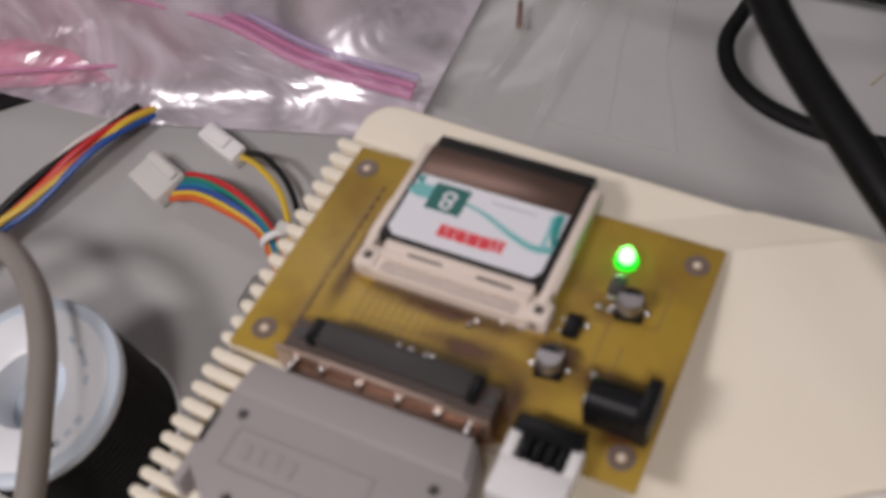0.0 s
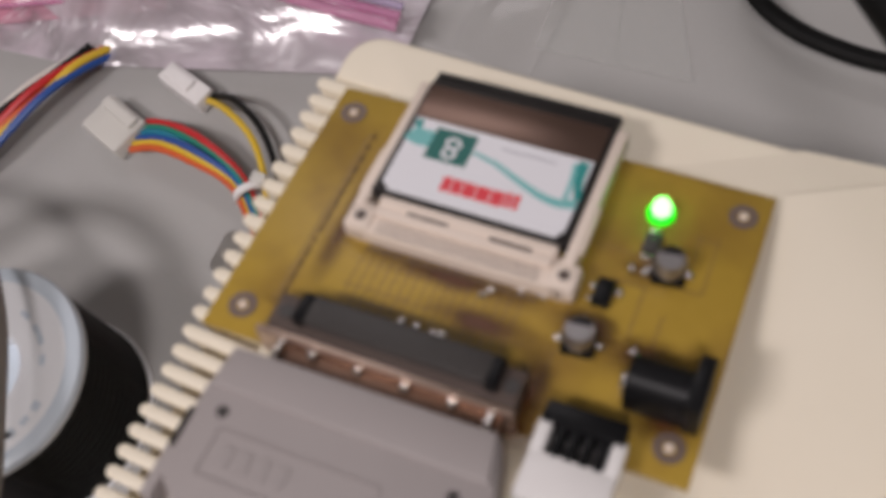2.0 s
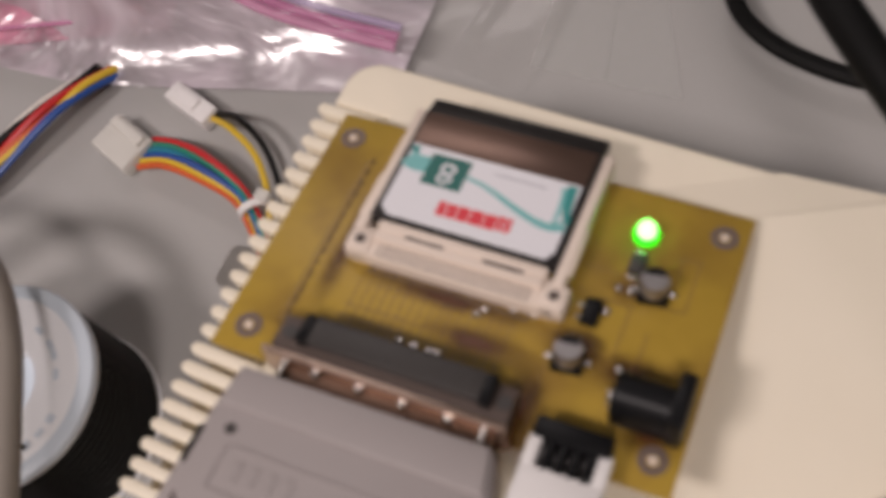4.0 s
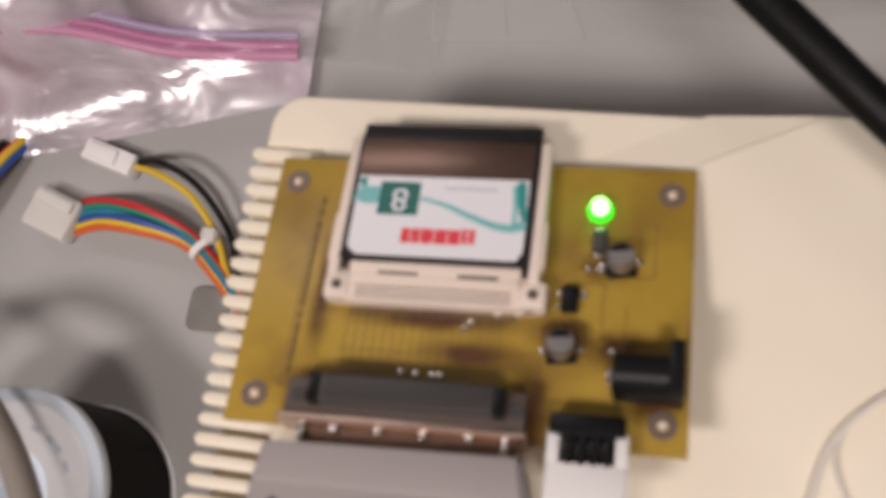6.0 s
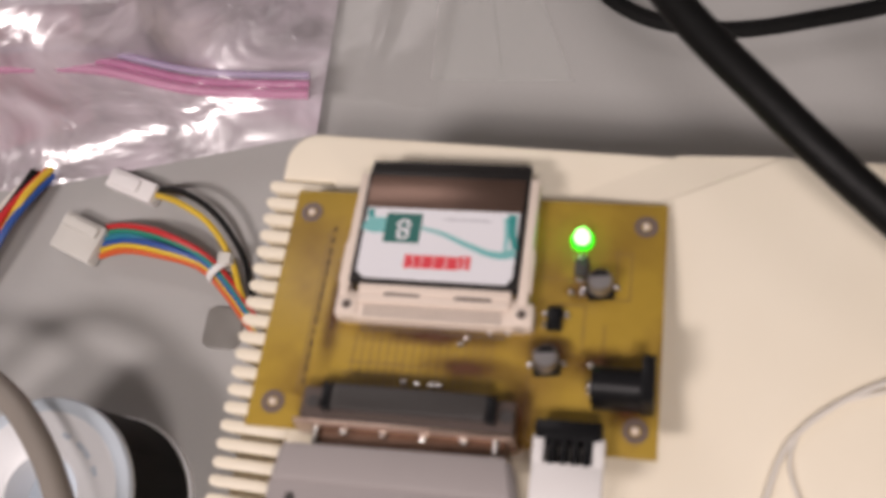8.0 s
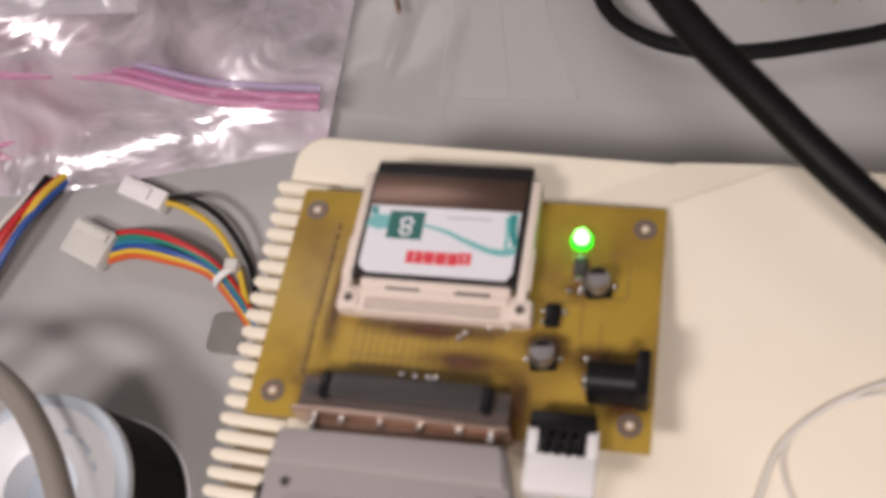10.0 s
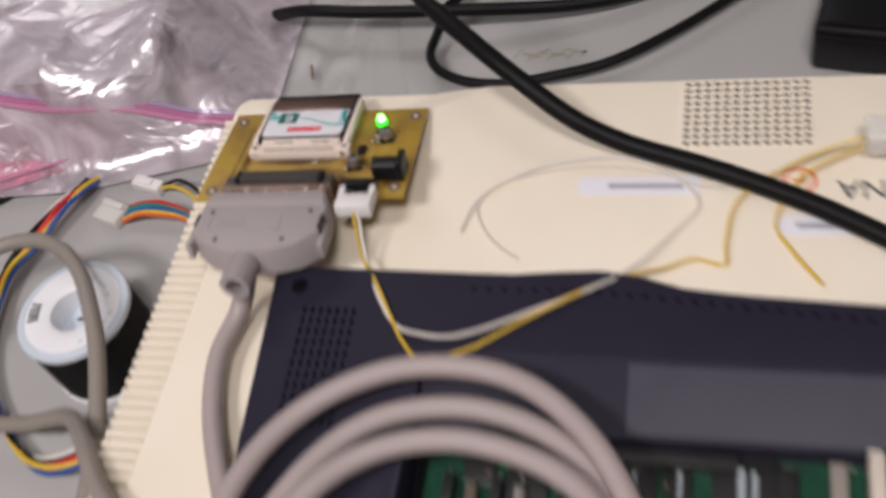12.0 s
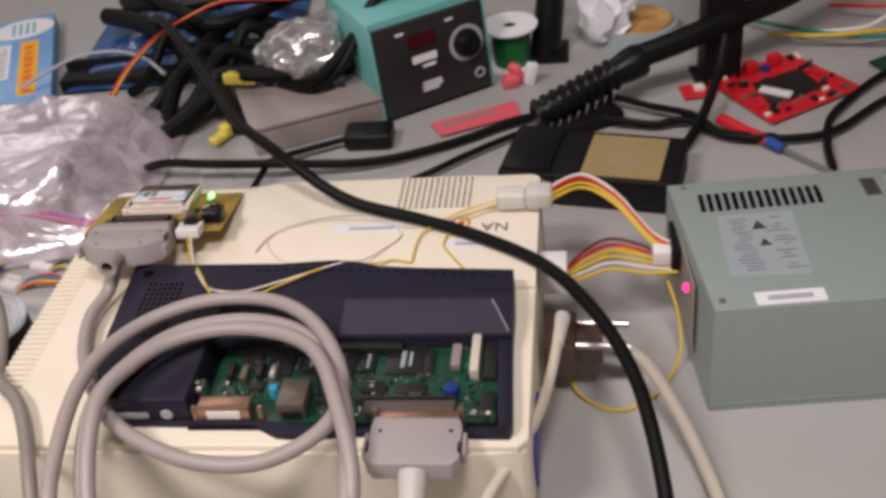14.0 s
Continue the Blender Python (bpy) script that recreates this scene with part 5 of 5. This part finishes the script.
for k in range(9):
    x = 0.122 + 0.0042 * k
    part("smear_stroke", tube([(x - 0.004, 0.108 + 0.003 * math.sin(k * 2.1), 0.0), (x, 0.112 + 0.003 * math.cos(k * 1.7), 0.0), (x + 0.005, 0.109 + 0.002 * math.sin(k * 3.0), 0.0)], 0.0004, 5, 4), "stain", smear)
part("dark_crumb", box(0.0026, 0.0016, 0.001, (0.161, 0.111, 0), 0.0004), "rubber", smear)

# ---- black leads behind the case ----
def lead(label, pts, r, material="black_cable"):
    t = thing("lead", label, "cable", group="black leads on the bench")
    part("cable_jacket", tube(pts, r, 10, 7), material, t)
    return t


lead("thin black lead running along the bench behind the case", [(-0.060, 0.150, 0.005), (-0.022, 0.136, 0.022), (0.02, 0.132, 0.022), (0.073, 0.132, 0.020), (0.164, 0.144, 0.010), (0.23, 0.173, 0.006), (0.291, 0.209, 0.006), (0.34, 0.235, 0.006)], 0.0042)
lead("thin black lead looped behind the case", [(0.074, 0.140, 0.016), (0.070, 0.118, 0.013), (0.068, 0.104, 0.011), (0.073, 0.093, 0.010), (0.083, 0.0855, 0.009), (0.097, 0.081, 0.008), (0.118, 0.079, 0.008), (0.145, 0.084, 0.008), (0.180, 0.095, 0.008), (0.217, 0.120, 0.008), (0.258, 0.155, 0.008), (0.297, 0.184, 0.008), (0.33, 0.20, 0.008)], 0.0030)
usb = lead("thin black lead with a moulded plug", [(0.142, 0.188, 0.010), (0.115, 0.176, 0.010), (0.092, 0.165, 0.010), (0.080, 0.154, 0.012), (0.074, 0.141, 0.016)], 0.0030)
part("moulded_plug", box(0.046, 0.030, 0.016, (0.160, 0.192, 0.002), 0.004, 3, None), "black_plastic", usb)
lead("black lead crossing the bench by the drive", [(0.330, 0.215, 0.012), (0.385, 0.203, 0.010), (0.425, 0.194, 0.008), (0.455, 0.196, 0.010), (0.489, 0.169, 0.008), (0.541, 0.161, 0.008), (0.581, 0.172, 0.008), (0.634, 0.222, 0.008), (0.70, 0.27, 0.008)], 0.0036)
lead("black lead crossing the bench by the drive", [(0.345, 0.232, 0.012), (0.385, 0.238, 0.014), (0.423, 0.221, 0.012), (0.462, 0.197, 0.014), (0.484, 0.175, 0.008), (0.53, 0.168, 0.006)], 0.0034)
lead("black lead bent round near the red board", [(0.568, 0.114, 0.006), (0.570, 0.150, 0.008), (0.580, 0.191, 0.009), (0.607, 0.230, 0.008), (0.644, 0.270, 0.008), (0.70, 0.31, 0.008)], 0.0036)
lead("black lead hanging from the post", [(0.449, 0.155, 0.006), (0.462, 0.178, 0.012), (0.473, 0.203, 0.020), (0.486, 0.238, 0.035), (0.494, 0.262, 0.06)], 0.0046)
for k, (x, y) in enumerate(((-0.06, 0.27), (-0.05, 0.29), (-0.02, 0.27), (-0.09, 0.33), (0.0, 0.3))):
    lead("tangled black lead at the back of the bench", [(x - 0.03, y - 0.06 + 0.012 * k, 0.006), (x - 0.005, y - 0.02, 0.025), (x + 0.02, y + 0.02, 0.045 + 0.006 * k), (x + 0.06, y + 0.03, 0.035), (x + 0.11, y + 0.012 * k, 0.03), (x + 0.17, y + 0.02 * k - 0.03, 0.05), (x + 0.22, y + 0.03, 0.09)], 0.006 + 0.0008 * (k % 3))
lead("thick black lead lying along the metal box", [(-0.048, 0.206, 0.012), (-0.015, 0.245, 0.024), (-0.004, 0.268, 0.040), (0.040, 0.262, 0.044), (0.105, 0.268, 0.043), (0.132, 0.335, 0.05), (0.160, 0.378, 0.06)], 0.0095)
lead("thick black lead crossing the blue packet", [(-0.190, 0.445, 0.035), (-0.132, 0.400, 0.045), (-0.073, 0.344, 0.046), (-0.035, 0.295, 0.040), (0.0, 0.25, 0.030), (0.03, 0.215, 0.012)], 0.0105)
lead("black lead rising over the blue packet", [(-0.055, 0.225, 0.008), (-0.050, 0.270, 0.035), (-0.032, 0.310, 0.048), (-0.022, 0.380, 0.046), (0.016, 0.384, 0.044), (0.07, 0.36, 0.04)], 0.0085)
bp = lead("black lead with a moulded plug on the blue packet", [(-0.16, 0.43, 0.050), (-0.12, 0.435, 0.048), (-0.09, 0.432, 0.046), (-0.03, 0.445, 0.046), (0.05, 0.46, 0.04)], 0.006)
part("moulded_plug", box(0.052, 0.024, 0.018, (-0.068, 0.436, 0.040), 0.006, 3, (0, 0, 12)), "black_plastic", bp)
lead("black lead across the blue bag", [(-0.19, 0.50, 0.03), (-0.13, 0.44, 0.06), (-0.08, 0.38, 0.07), (-0.02, 0.35, 0.06), (0.06, 0.43, 0.06)], 0.008)
sol = lead("soldering iron lead over the station", [(0.055, 0.265, 0.035), (0.10, 0.243, 0.035), (0.135, 0.255, 0.06), (0.165, 0.29, 0.103), (0.22, 0.32, 0.108), (0.30, 0.375, 0.11)], 0.0055)
white = thing("white_lead", "thin white lead across the blue bag", "cable")
part("cable_jacket", tube([(-0.23, 0.285, 0.03), (-0.178, 0.309, 0.048), (-0.139, 0.320, 0.050), (-0.10, 0.312, 0.046), (-0.070, 0.292, 0.034)], 0.0018, 10), "ink_grey", white)
col = thing("wire_bundle", "thin red, orange and yellow wires rising from the bag", "wire bundle")
for k, mname in enumerate(("red_wire", "orange_wire", "yellow_wire", "brown_wire")):
    o = 0.0019 * (k - 1.5)
    wire([(-0.125 + o, 0.262 - o, 0.02), (-0.105 + o, 0.285, 0.045), (-0.075 + o, 0.310 + o, 0.068), (-0.04, 0.335 + o, 0.08), (-0.01, 0.365 + o, 0.08), (0.05, 0.385 + o, 0.07), (0.11, 0.41 + o, 0.06)], 0.0011, mname, col)

# ---- things at the back of the bench ----
st = thing("soldering_station", "turquoise soldering station with a charcoal front panel and knob", "soldering station", pose(0.170, 0.226, 0, 0, 0, 33))
part("housing", box(0.124, 0.105, 0.096, (0.061, 0.068, 0.004), 0.002), "teal_case", st)
part("base_plate", box(0.120, 0.095, 0.004, (0.061, 0.053, 0)), "black_plastic", st)
fp = part("front_panel", moved(box(0.118, 0.006, 0.090, (0.0615, 0, 0), 0.002), pose(0, 0.003, 0.004, -6, 0, 0)), "panel_black", st)
pieces("bezel_edge", [moved(box(0.003, 0.010, 0.096, (0.001, 0.003, 0), 0.001), pose(0, 0.003, 0.004, -6, 0, 0)), moved(box(0.003, 0.010, 0.096, (0.122, 0.003, 0), 0.001), pose(0, 0.003, 0.004, -6, 0, 0))], "teal_case", st)
kn = part("control_knob", moved(lathe([(0, 0), (0.0130, 0), (0.0120, 0.010), (0.0105, 0.012), (0, 0.012)], 24), pose(0.098, 0.0055, 0.056, 84, 0, 0)), "black_plastic", st)
part("dial_scale", moved(lathe([(0.0145, 0), (0.0185, 0), (0.0185, 0.0006), (0.0145, 0.0006)], 28), pose(0.098, 0.0055, 0.056, 84, 0, 0)), "ink_grey", fp)
part("display_window", moved(box(0.030, 0.001, 0.014, (0.052, -0.0035, 0.062)), pose(0, 0.003, 0.004, -6, 0, 0)), "display_red", fp, "dark red display window")
for x, z, w, h in ((0.052, 0.047, 0.026, 0.0075), (0.056, 0.041, 0.014, 0.003), (0.056, 0.024, 0.020, 0.002), (0.056, 0.0205, 0.022, 0.002), (0.054, 0.017, 0.018, 0.002), (0.030, 0.079, 0.009, 0.0022), (0.083, 0.079, 0.008, 0.0022)):
    part("print_bar", moved(box(w, 0.0008, h, (x, -0.0034, z)), pose(0, 0.003, 0.004, -6, 0, 0)), "label_white", fp)
part("round_badge", moved(lathe([(0.0040, 0), (0.0052, 0), (0.0052, 0.0005), (0.0040, 0.0005)], 20), pose(0.108, 0.0015, 0.022, 84, 0, 0)), "label_white", fp)
sq = thing("metal_box", "taupe painted metal box with a hole in its lid", "metal box", pose(0.052, 0.176, 0, 0, 0, 24))
part("box_body", box(0.128, 0.095, 0.026, (0.064, 0.0475, 0), 0.002), "taupe_metal", sq)
part("lid", box(0.130, 0.097, 0.004, (0.064, 0.0475, 0.026), 0.001), "taupe_metal", sq)
# lid is uncut: dark discs paint the shade inside its two holes
part("cutout", lathe([(0, 0.0301), (0.0055, 0.0301), (0.0055, 0.0304), (0, 0.0304)], 16, (0.088, 0.048, 0)), "conn_dark", sq)
part("cutout", lathe([(0, 0.0301), (0.0035, 0.0301), (0.0035, 0.0304), (0, 0.0304)], 14, (0.100, 0.042, 0)), "conn_dark", sq)
part("tape_patch", box(0.030, 0.026, 0.0004, (0.090, 0.062, 0.030)), "psu_label", sq)
bb = bmesh.new()
bmesh.ops.create_icosphere(bb, subdivisions=4, radius=1.0)
for v in bb.verts:
    n = noise.noise(v.co * 1.7) * 0.35 + (1 - 2 * abs(noise.noise(v.co * 2.6))) * 0.12
    v.co = Vector((v.co.x * 0.046, v.co.y * 0.040, max(-0.6, v.co.z) * 0.034)) * (1 + n)
blister = thing("blister_bag", "crumpled clear plastic bag of small parts", "plastic bag", pose(0.088, 0.292, 0.052, 0, 0, 20))
part("bag_film", bb, "bubble", blister)
for k in range(7):
    part("small_part", box(0.009, 0.006, 0.005, (-0.022 + 0.008 * k, 0.012 * math.sin(k * 2.2), -0.012 + 0.003 * (k % 3)), 0.001, 2, (20 * k, 15, 40 * k)), ("white_plastic", "psu_label", "chip_print")[k % 3], blister)
yb = thing("yellow_connector", "pale yellow plastic connector block", "connector", pose(0.022, 0.262, 0.036, 0, 0, -4))
part("connector_block", join(box(0.034, 0.014, 0.012, (0, 0, 0), 0.002), box(0.022, 0.010, 0.002, (0, 0, 0.012), 0.0006)), "yellow_plastic", yb)
part("wire", tube([(-0.017, 0, 0.006), (-0.035, 0.004, 0.008), (-0.05, 0.012, 0.004)], 0.0014, 8), "white_wire", yb)
for x, y, a in ((0.016, 0.236, 30), (0.008, 0.205, 60)):
    yt = thing("yellow_tag", "small folded yellow plastic tag", "tag", pose(x, y, 0.004, 0, 0, a), group="yellow tags")
    part("tag_body", join(box(0.022, 0.012, 0.006, (0, 0, 0), 0.001), box(0.008, 0.012, 0.012, (0.008, 0, 0), 0.001)), "yellow_plastic", yt)

bx = thing("blue_box", "pale blue printed cardboard box with a yellow strip", "cardboard box", pose(-0.197, 0.280, 0, 0, 0, 22))
part("carton", box(0.170, 0.24, 0.020, (-0.085, 0.12, 0), 0.0012), "blue_box", bx)
ys = part("yellow_strip", box(0.021, 0.145, 0.0004, (-0.027, 0.092, 0.020)), "yellow_card", bx, "yellow strip with orange print")
for k in range(8):
    part("print_bar", box(0.010, 0.009 + 0.003 * (k % 3), 0.0001, (-0.027, 0.030 + 0.0165 * k, 0.0204)), "orange_ink", ys)
bc = part("barcode_panel", box(0.044, 0.094, 0.0004, (-0.070, 0.118, 0.020)), "label_white", bx, "white barcode panel")
for k in range(12):
    part("print_bar", box(0.036, 0.0024 + 0.0020 * (k % 3 == 0), 0.0001, (-0.070, 0.080 + 0.0068 * k, 0.0204)), "ink_grey", bc)
part("round_picture", prism([(-0.035 + 0.036 * math.cos(a), 0.205 + 0.028 * math.sin(a)) for a in [2 * math.pi * k / 28 for k in range(28)]], 0.0200, 0.0204), "label_white", bx, "pale oval printed picture")
part("picture_bars", join(*[box(0.004, 0.034, 0.0001, (-0.047 + 0.008 * k, 0.205, 0.0204)) for k in range(4)]), "teal_pale", bx)
blue = solo("blue_packet", sheet(-0.125, -0.09, 0.125, 0.13, 60, 50, lambda u, v: crumple(u, v, 0.034, 9.3, C3)), "blue_cloth", "crumpled dark blue printed plastic packet", "packet", pose(-0.085, 0.418, 0, 0, 0, 5))
bk = thing("black_tray", "low black plastic tray behind the bag", "tray", pose(-0.125, 0.345, 0, 0, 0, 3))
part("tray_body", join(box(0.17, 0.035, 0.016, (0, 0, 0), 0.003), box(0.17, 0.006, 0.026, (0, 0.014, 0), 0.002)), "black_matte", bk)

gs = thing("solder_spool", "green solder spool with a white flange", "solder spool", pose(0.288, 0.345, 0))
part("core", lathe([(0, 0.002), (0.019, 0.002), (0.0195, 0.020), (0.021, 0.042), (0, 0.042)], 28), "green_spool", gs)
part("upper_flange", lathe([(0.004, 0.042), (0.0285, 0.042), (0.0290, 0.0435), (0.0285, 0.0450), (0.008, 0.0450), (0.006, 0.043)], 32), "spool_white", gs, "off-white round flange")
part("lower_flange", lathe([(0, 0), (0.0285, 0), (0.0285, 0.002), (0, 0.002)], 32), "spool_white", gs)
tag = thing("pink_tag", "pink printed card tag lying on the bench", "tag", pose(0.216, 0.216, 0.001))
part("tag_card", prism([(-0.001, 0.003), (0.079, 0.041), (0.086, 0.014), (0.012, -0.020)], 0.002, 0.0030), "pink_card", tag)
for k in range(8):
    part("print_bar", moved(box(0.005, 0.008, 0.0002, (0.012 + 0.0068 * k, -0.008, 0.003)), pose(0.0, 0.0, 0, 0, 0, 29)), "taupe_metal", tag)
scrap = thing("pink_scrap", "crumpled pink and white paper scrap", "paper scrap", pose(0.287, 0.292, 0.0))
part("scrap_paper", join(box(0.016, 0.012, 0.014, (0, 0, 0), 0.003, 2, (10, 15, 20)), box(0.010, 0.014, 0.022, (0.010, 0.010, 0), 0.003, 2, (0, -15, 40))), "pink_card", scrap)
part("white_fold", box(0.012, 0.010, 0.024, (0.020, 0.004, 0), 0.003, 2, (0, 12, 10)), "label_white", scrap)

boot = thing("ribbed_plug", "black cable plug with a ribbed strain relief", "plug", pose(0.318, 0.196, 0.0))
A, B = Vector((0.0, 0.0, 0.020)), Vector((0.098, 0.058, 0.044))
part("plug_shell", tube([A, A.lerp(B, 0.35), A.lerp(B, 0.75), B], lambda u: 0.011 + 0.004 * u + 0.002 * math.sin(9 * u), 14), "black_plastic", boot)
for k in range(9):
    c = A.lerp(B, 0.04 + 0.085 * k)
    part("relief_rib", moved(lathe([(0.010, -0.0018), (0.0150, -0.0018), (0.0158, 0.0), (0.0150, 0.0018), (0.010, 0.0018)], 18), look(c, B + (B - A))), "black_plastic", boot)
    part("relief_slot", moved(box(0.0016, 0.0012, 0.011, (0, 0, 0), 0.0003, 2, (24, 0, 30)), pose(c.x + 0.009, c.y - 0.0155, max(0.012, c.z - 0.012))), "grey_hood", boot)
part("lower_shell", box(0.07, 0.03, 0.014, (0.045, 0.012, 0), 0.004, 2, (0, 0, 30)), "black_matte", boot)
thick = lead("thick black cable held above the bench", [(0.410, 0.252, 0.046), (0.45, 0.262, 0.055), (0.50, 0.285, 0.065), (0.555, 0.318, 0.070), (0.604, 0.360, 0.075), (0.68, 0.43, 0.08)], 0.0115)
post = thing("equipment_post", "black square metal post standing on the bench", "post", pose(0.4935, 0.293, 0, 0, 0, 8))
part("post_tube", box(0.036, 0.030, 0.42, (0, 0, 0.004), 0.002), "black_matte", post)
part("post_foot", box(0.050, 0.044, 0.004, (0, 0, 0), 0.001), "black_matte", post)
bt = thing("iron_holder", "black soldering iron holder standing beside the solder spool", "iron holder", pose(0.322, 0.362, 0))
part("holder_cone", tube([(0, 0, 0.002), (0.004, 0.004, 0.03), (0.010, 0.016, 0.07), (0.016, 0.030, 0.11)], lambda u: 0.017 - 0.004 * u, 16), "black_plastic", bt)
part("holder_base", box(0.05, 0.05, 0.004, (0, 0, 0), 0.002), "black_plastic", bt)
sp = thing("sponge_dish", "grey tip-cleaning dish with a scorched round sponge", "sponge dish", pose(0.420, 0.392, 0))
part("dish", lathe([(0, 0), (0.050, 0), (0.047, 0.006), (0.042, 0.020), (0.039, 0.021), (0.037, 0.014), (0, 0.013)], 36), "psu_label", sp)
part("sponge_pad", lathe([(0, 0.0135), (0.0355, 0.0135), (0.036, 0.018), (0.0345, 0.0205), (0, 0.021)], 32), "sponge", sp, "tan sponge scorched brown")
cp = bmesh.new()
bmesh.ops.create_icosphere(cp, subdivisions=3, radius=1.0)
for v in cp.verts:
    v.co = Vector((v.co.x * 0.024, v.co.y * 0.026, (v.co.z + 1) * 0.030)) * (1 + 0.5 * noise.noise(v.co * 2.1) + 0.3 * noise.noise(v.co * 5))
solo("crumpled_tissue", cp, "label_white", "crumpled white tissue on the bench", "tissue", pose(0.372, 0.372, 0.006, 0, 30, 20))

rb = thing("red_circuit_board", "bright red development board with black chips", "circuit board", pose(0.529, 0.204, 0.003, 0, 0, 29))
part("board_plate", prism([(-0.004, -0.010), (0.104, -0.002), (0.092, 0.088), (-0.006, 0.091)], 0, 0.0018), "red_pcb", rb)
part("shield_area", prism([(0.012, 0.012), (0.074, 0.016), (0.078, 0.058), (0.024, 0.058)], 0.0018, 0.0030), "chip", rb, "black central chip area")
part("white_module", box(0.010, 0.030, 0.003, (0.030, 0.030, 0.0030), 0.0005, 2, (0, 0, 32)), "white_plastic", rb)
rng = random.Random(21)
for k in range(70):
    x, y = 0.000 + 0.094 * rng.random(), -0.004 + 0.086 * rng.random()
    if not (0.012 < x < 0.078 and 0.014 < y < 0.058):
        part("component", box(0.003 + 0.005 * rng.random(), 0.002 + 0.004 * rng.random(), 0.0015 + 0.003 * rng.random(), (x, y, 0.0018), 0.0003), rng.choice(("chip", "red_pcb", "red_pcb", "steel", "gold_shell", "ivory", "chip", "chip", "brown_conn")), rb)
part("blue_trimmer", lathe([(0, 0), (0.004, 0), (0.004, 0.006), (0, 0.006)], 14, (0.050, 0.072, 0.0018)), "blue_cap", rb)
for x in (0.036, 0.064):
    part("socket", box(0.012, 0.010, 0.012, (x, 0.078, 0.0018), 0.001), "red_pcb", rb)
rs = thing("red_circuit_board", "small red circuit board behind the post", "circuit board", pose(0.470, 0.262, 0.002, 0, 0, 10))
part("board_plate", box(0.030, 0.026, 0.0016, (0, 0, 0)), "red_pcb", rs)
part("component", box(0.010, 0.010, 0.005, (0.002, 0.0, 0.0016), 0.001), "ivory", rs)
sd = thing("screwdriver", "small screwdriver with red handle and dark collar", "screwdriver", pose(0.484, 0.203, 0.0062, 0, 0, -49))
part("handle", moved(lathe([(0, 0), (0.0050, 0.001), (0.0060, 0.010), (0.0048, 0.030), (0.0058, 0.048), (0.0045, 0.057), (0, 0.057)], 12), pose(0, 0, 0, 0, 90, 0)), "red_pcb", sd)
part("collar", moved(lathe([(0, 0.057), (0.0050, 0.057), (0.0046, 0.074), (0, 0.075)], 12), pose(0, 0, 0, 0, 90, 0)), "blue_wire", sd)
part("blade", moved(lathe([(0, 0.075), (0.0018, 0.075), (0.0016, 0.125), (0, 0.127)], 8), pose(0, 0, 0, 0, 90, 0)), "steel", sd)
for k, (mname, pts) in enumerate((("white_wire", [(0.60, 0.36, 0.01), (0.64, 0.345, 0.02), (0.68, 0.36, 0.03), (0.74, 0.37, 0.02)]), ("yellow_wire", [(0.55, 0.36, 0.01), (0.60, 0.335, 0.018), (0.65, 0.335, 0.02), (0.72, 0.36, 0.012)]),
                                  ("green_wire", [(0.53, 0.40, 0.01), (0.60, 0.345, 0.016), (0.66, 0.33, 0.016), (0.73, 0.35, 0.01)]), ("red_wire", [(0.62, 0.42, 0.01), (0.67, 0.39, 0.02), (0.75, 0.38, 0.02)]))):
    w = thing("loose_wire", "loose thin wire at the back of the bench", "wire", group="loose wires on the bench")
    part("insulation", tube(pts, 0.0022, 8), mname, w)
gp = thing("small_circuit_board", "small dark green circuit board at the back", "circuit board", pose(0.665, 0.30, 0.004, 0, 0, 30))
part("board_plate", box(0.05, 0.03, 0.0016, (0, 0, 0)), "green_pcb", gp)
part("component", box(0.02, 0.014, 0.010, (0.0, 0.0, 0.0016), 0.001), "chip", gp)

# ---- ribs along the case's side, and the sides of the case ----
rib_outline = [(0.0145, -0.00155), (0.0145, 0.00155), (-0.0040, 0.00155), (-0.0050, 0.0011), (-0.0055, 0.0), (-0.0050, -0.0011), (-0.0040, -0.00155)]
rib_mesh = mesh_of("rib", prism(rib_outline, 0.050, H + 0.0004, 0.0006, 2), "beige")
for k in range(41):
    r = new("rib", rib_mesh)
    r.parent = case
    r.location = (0, -0.0150 - 0.00490 * k, 0)
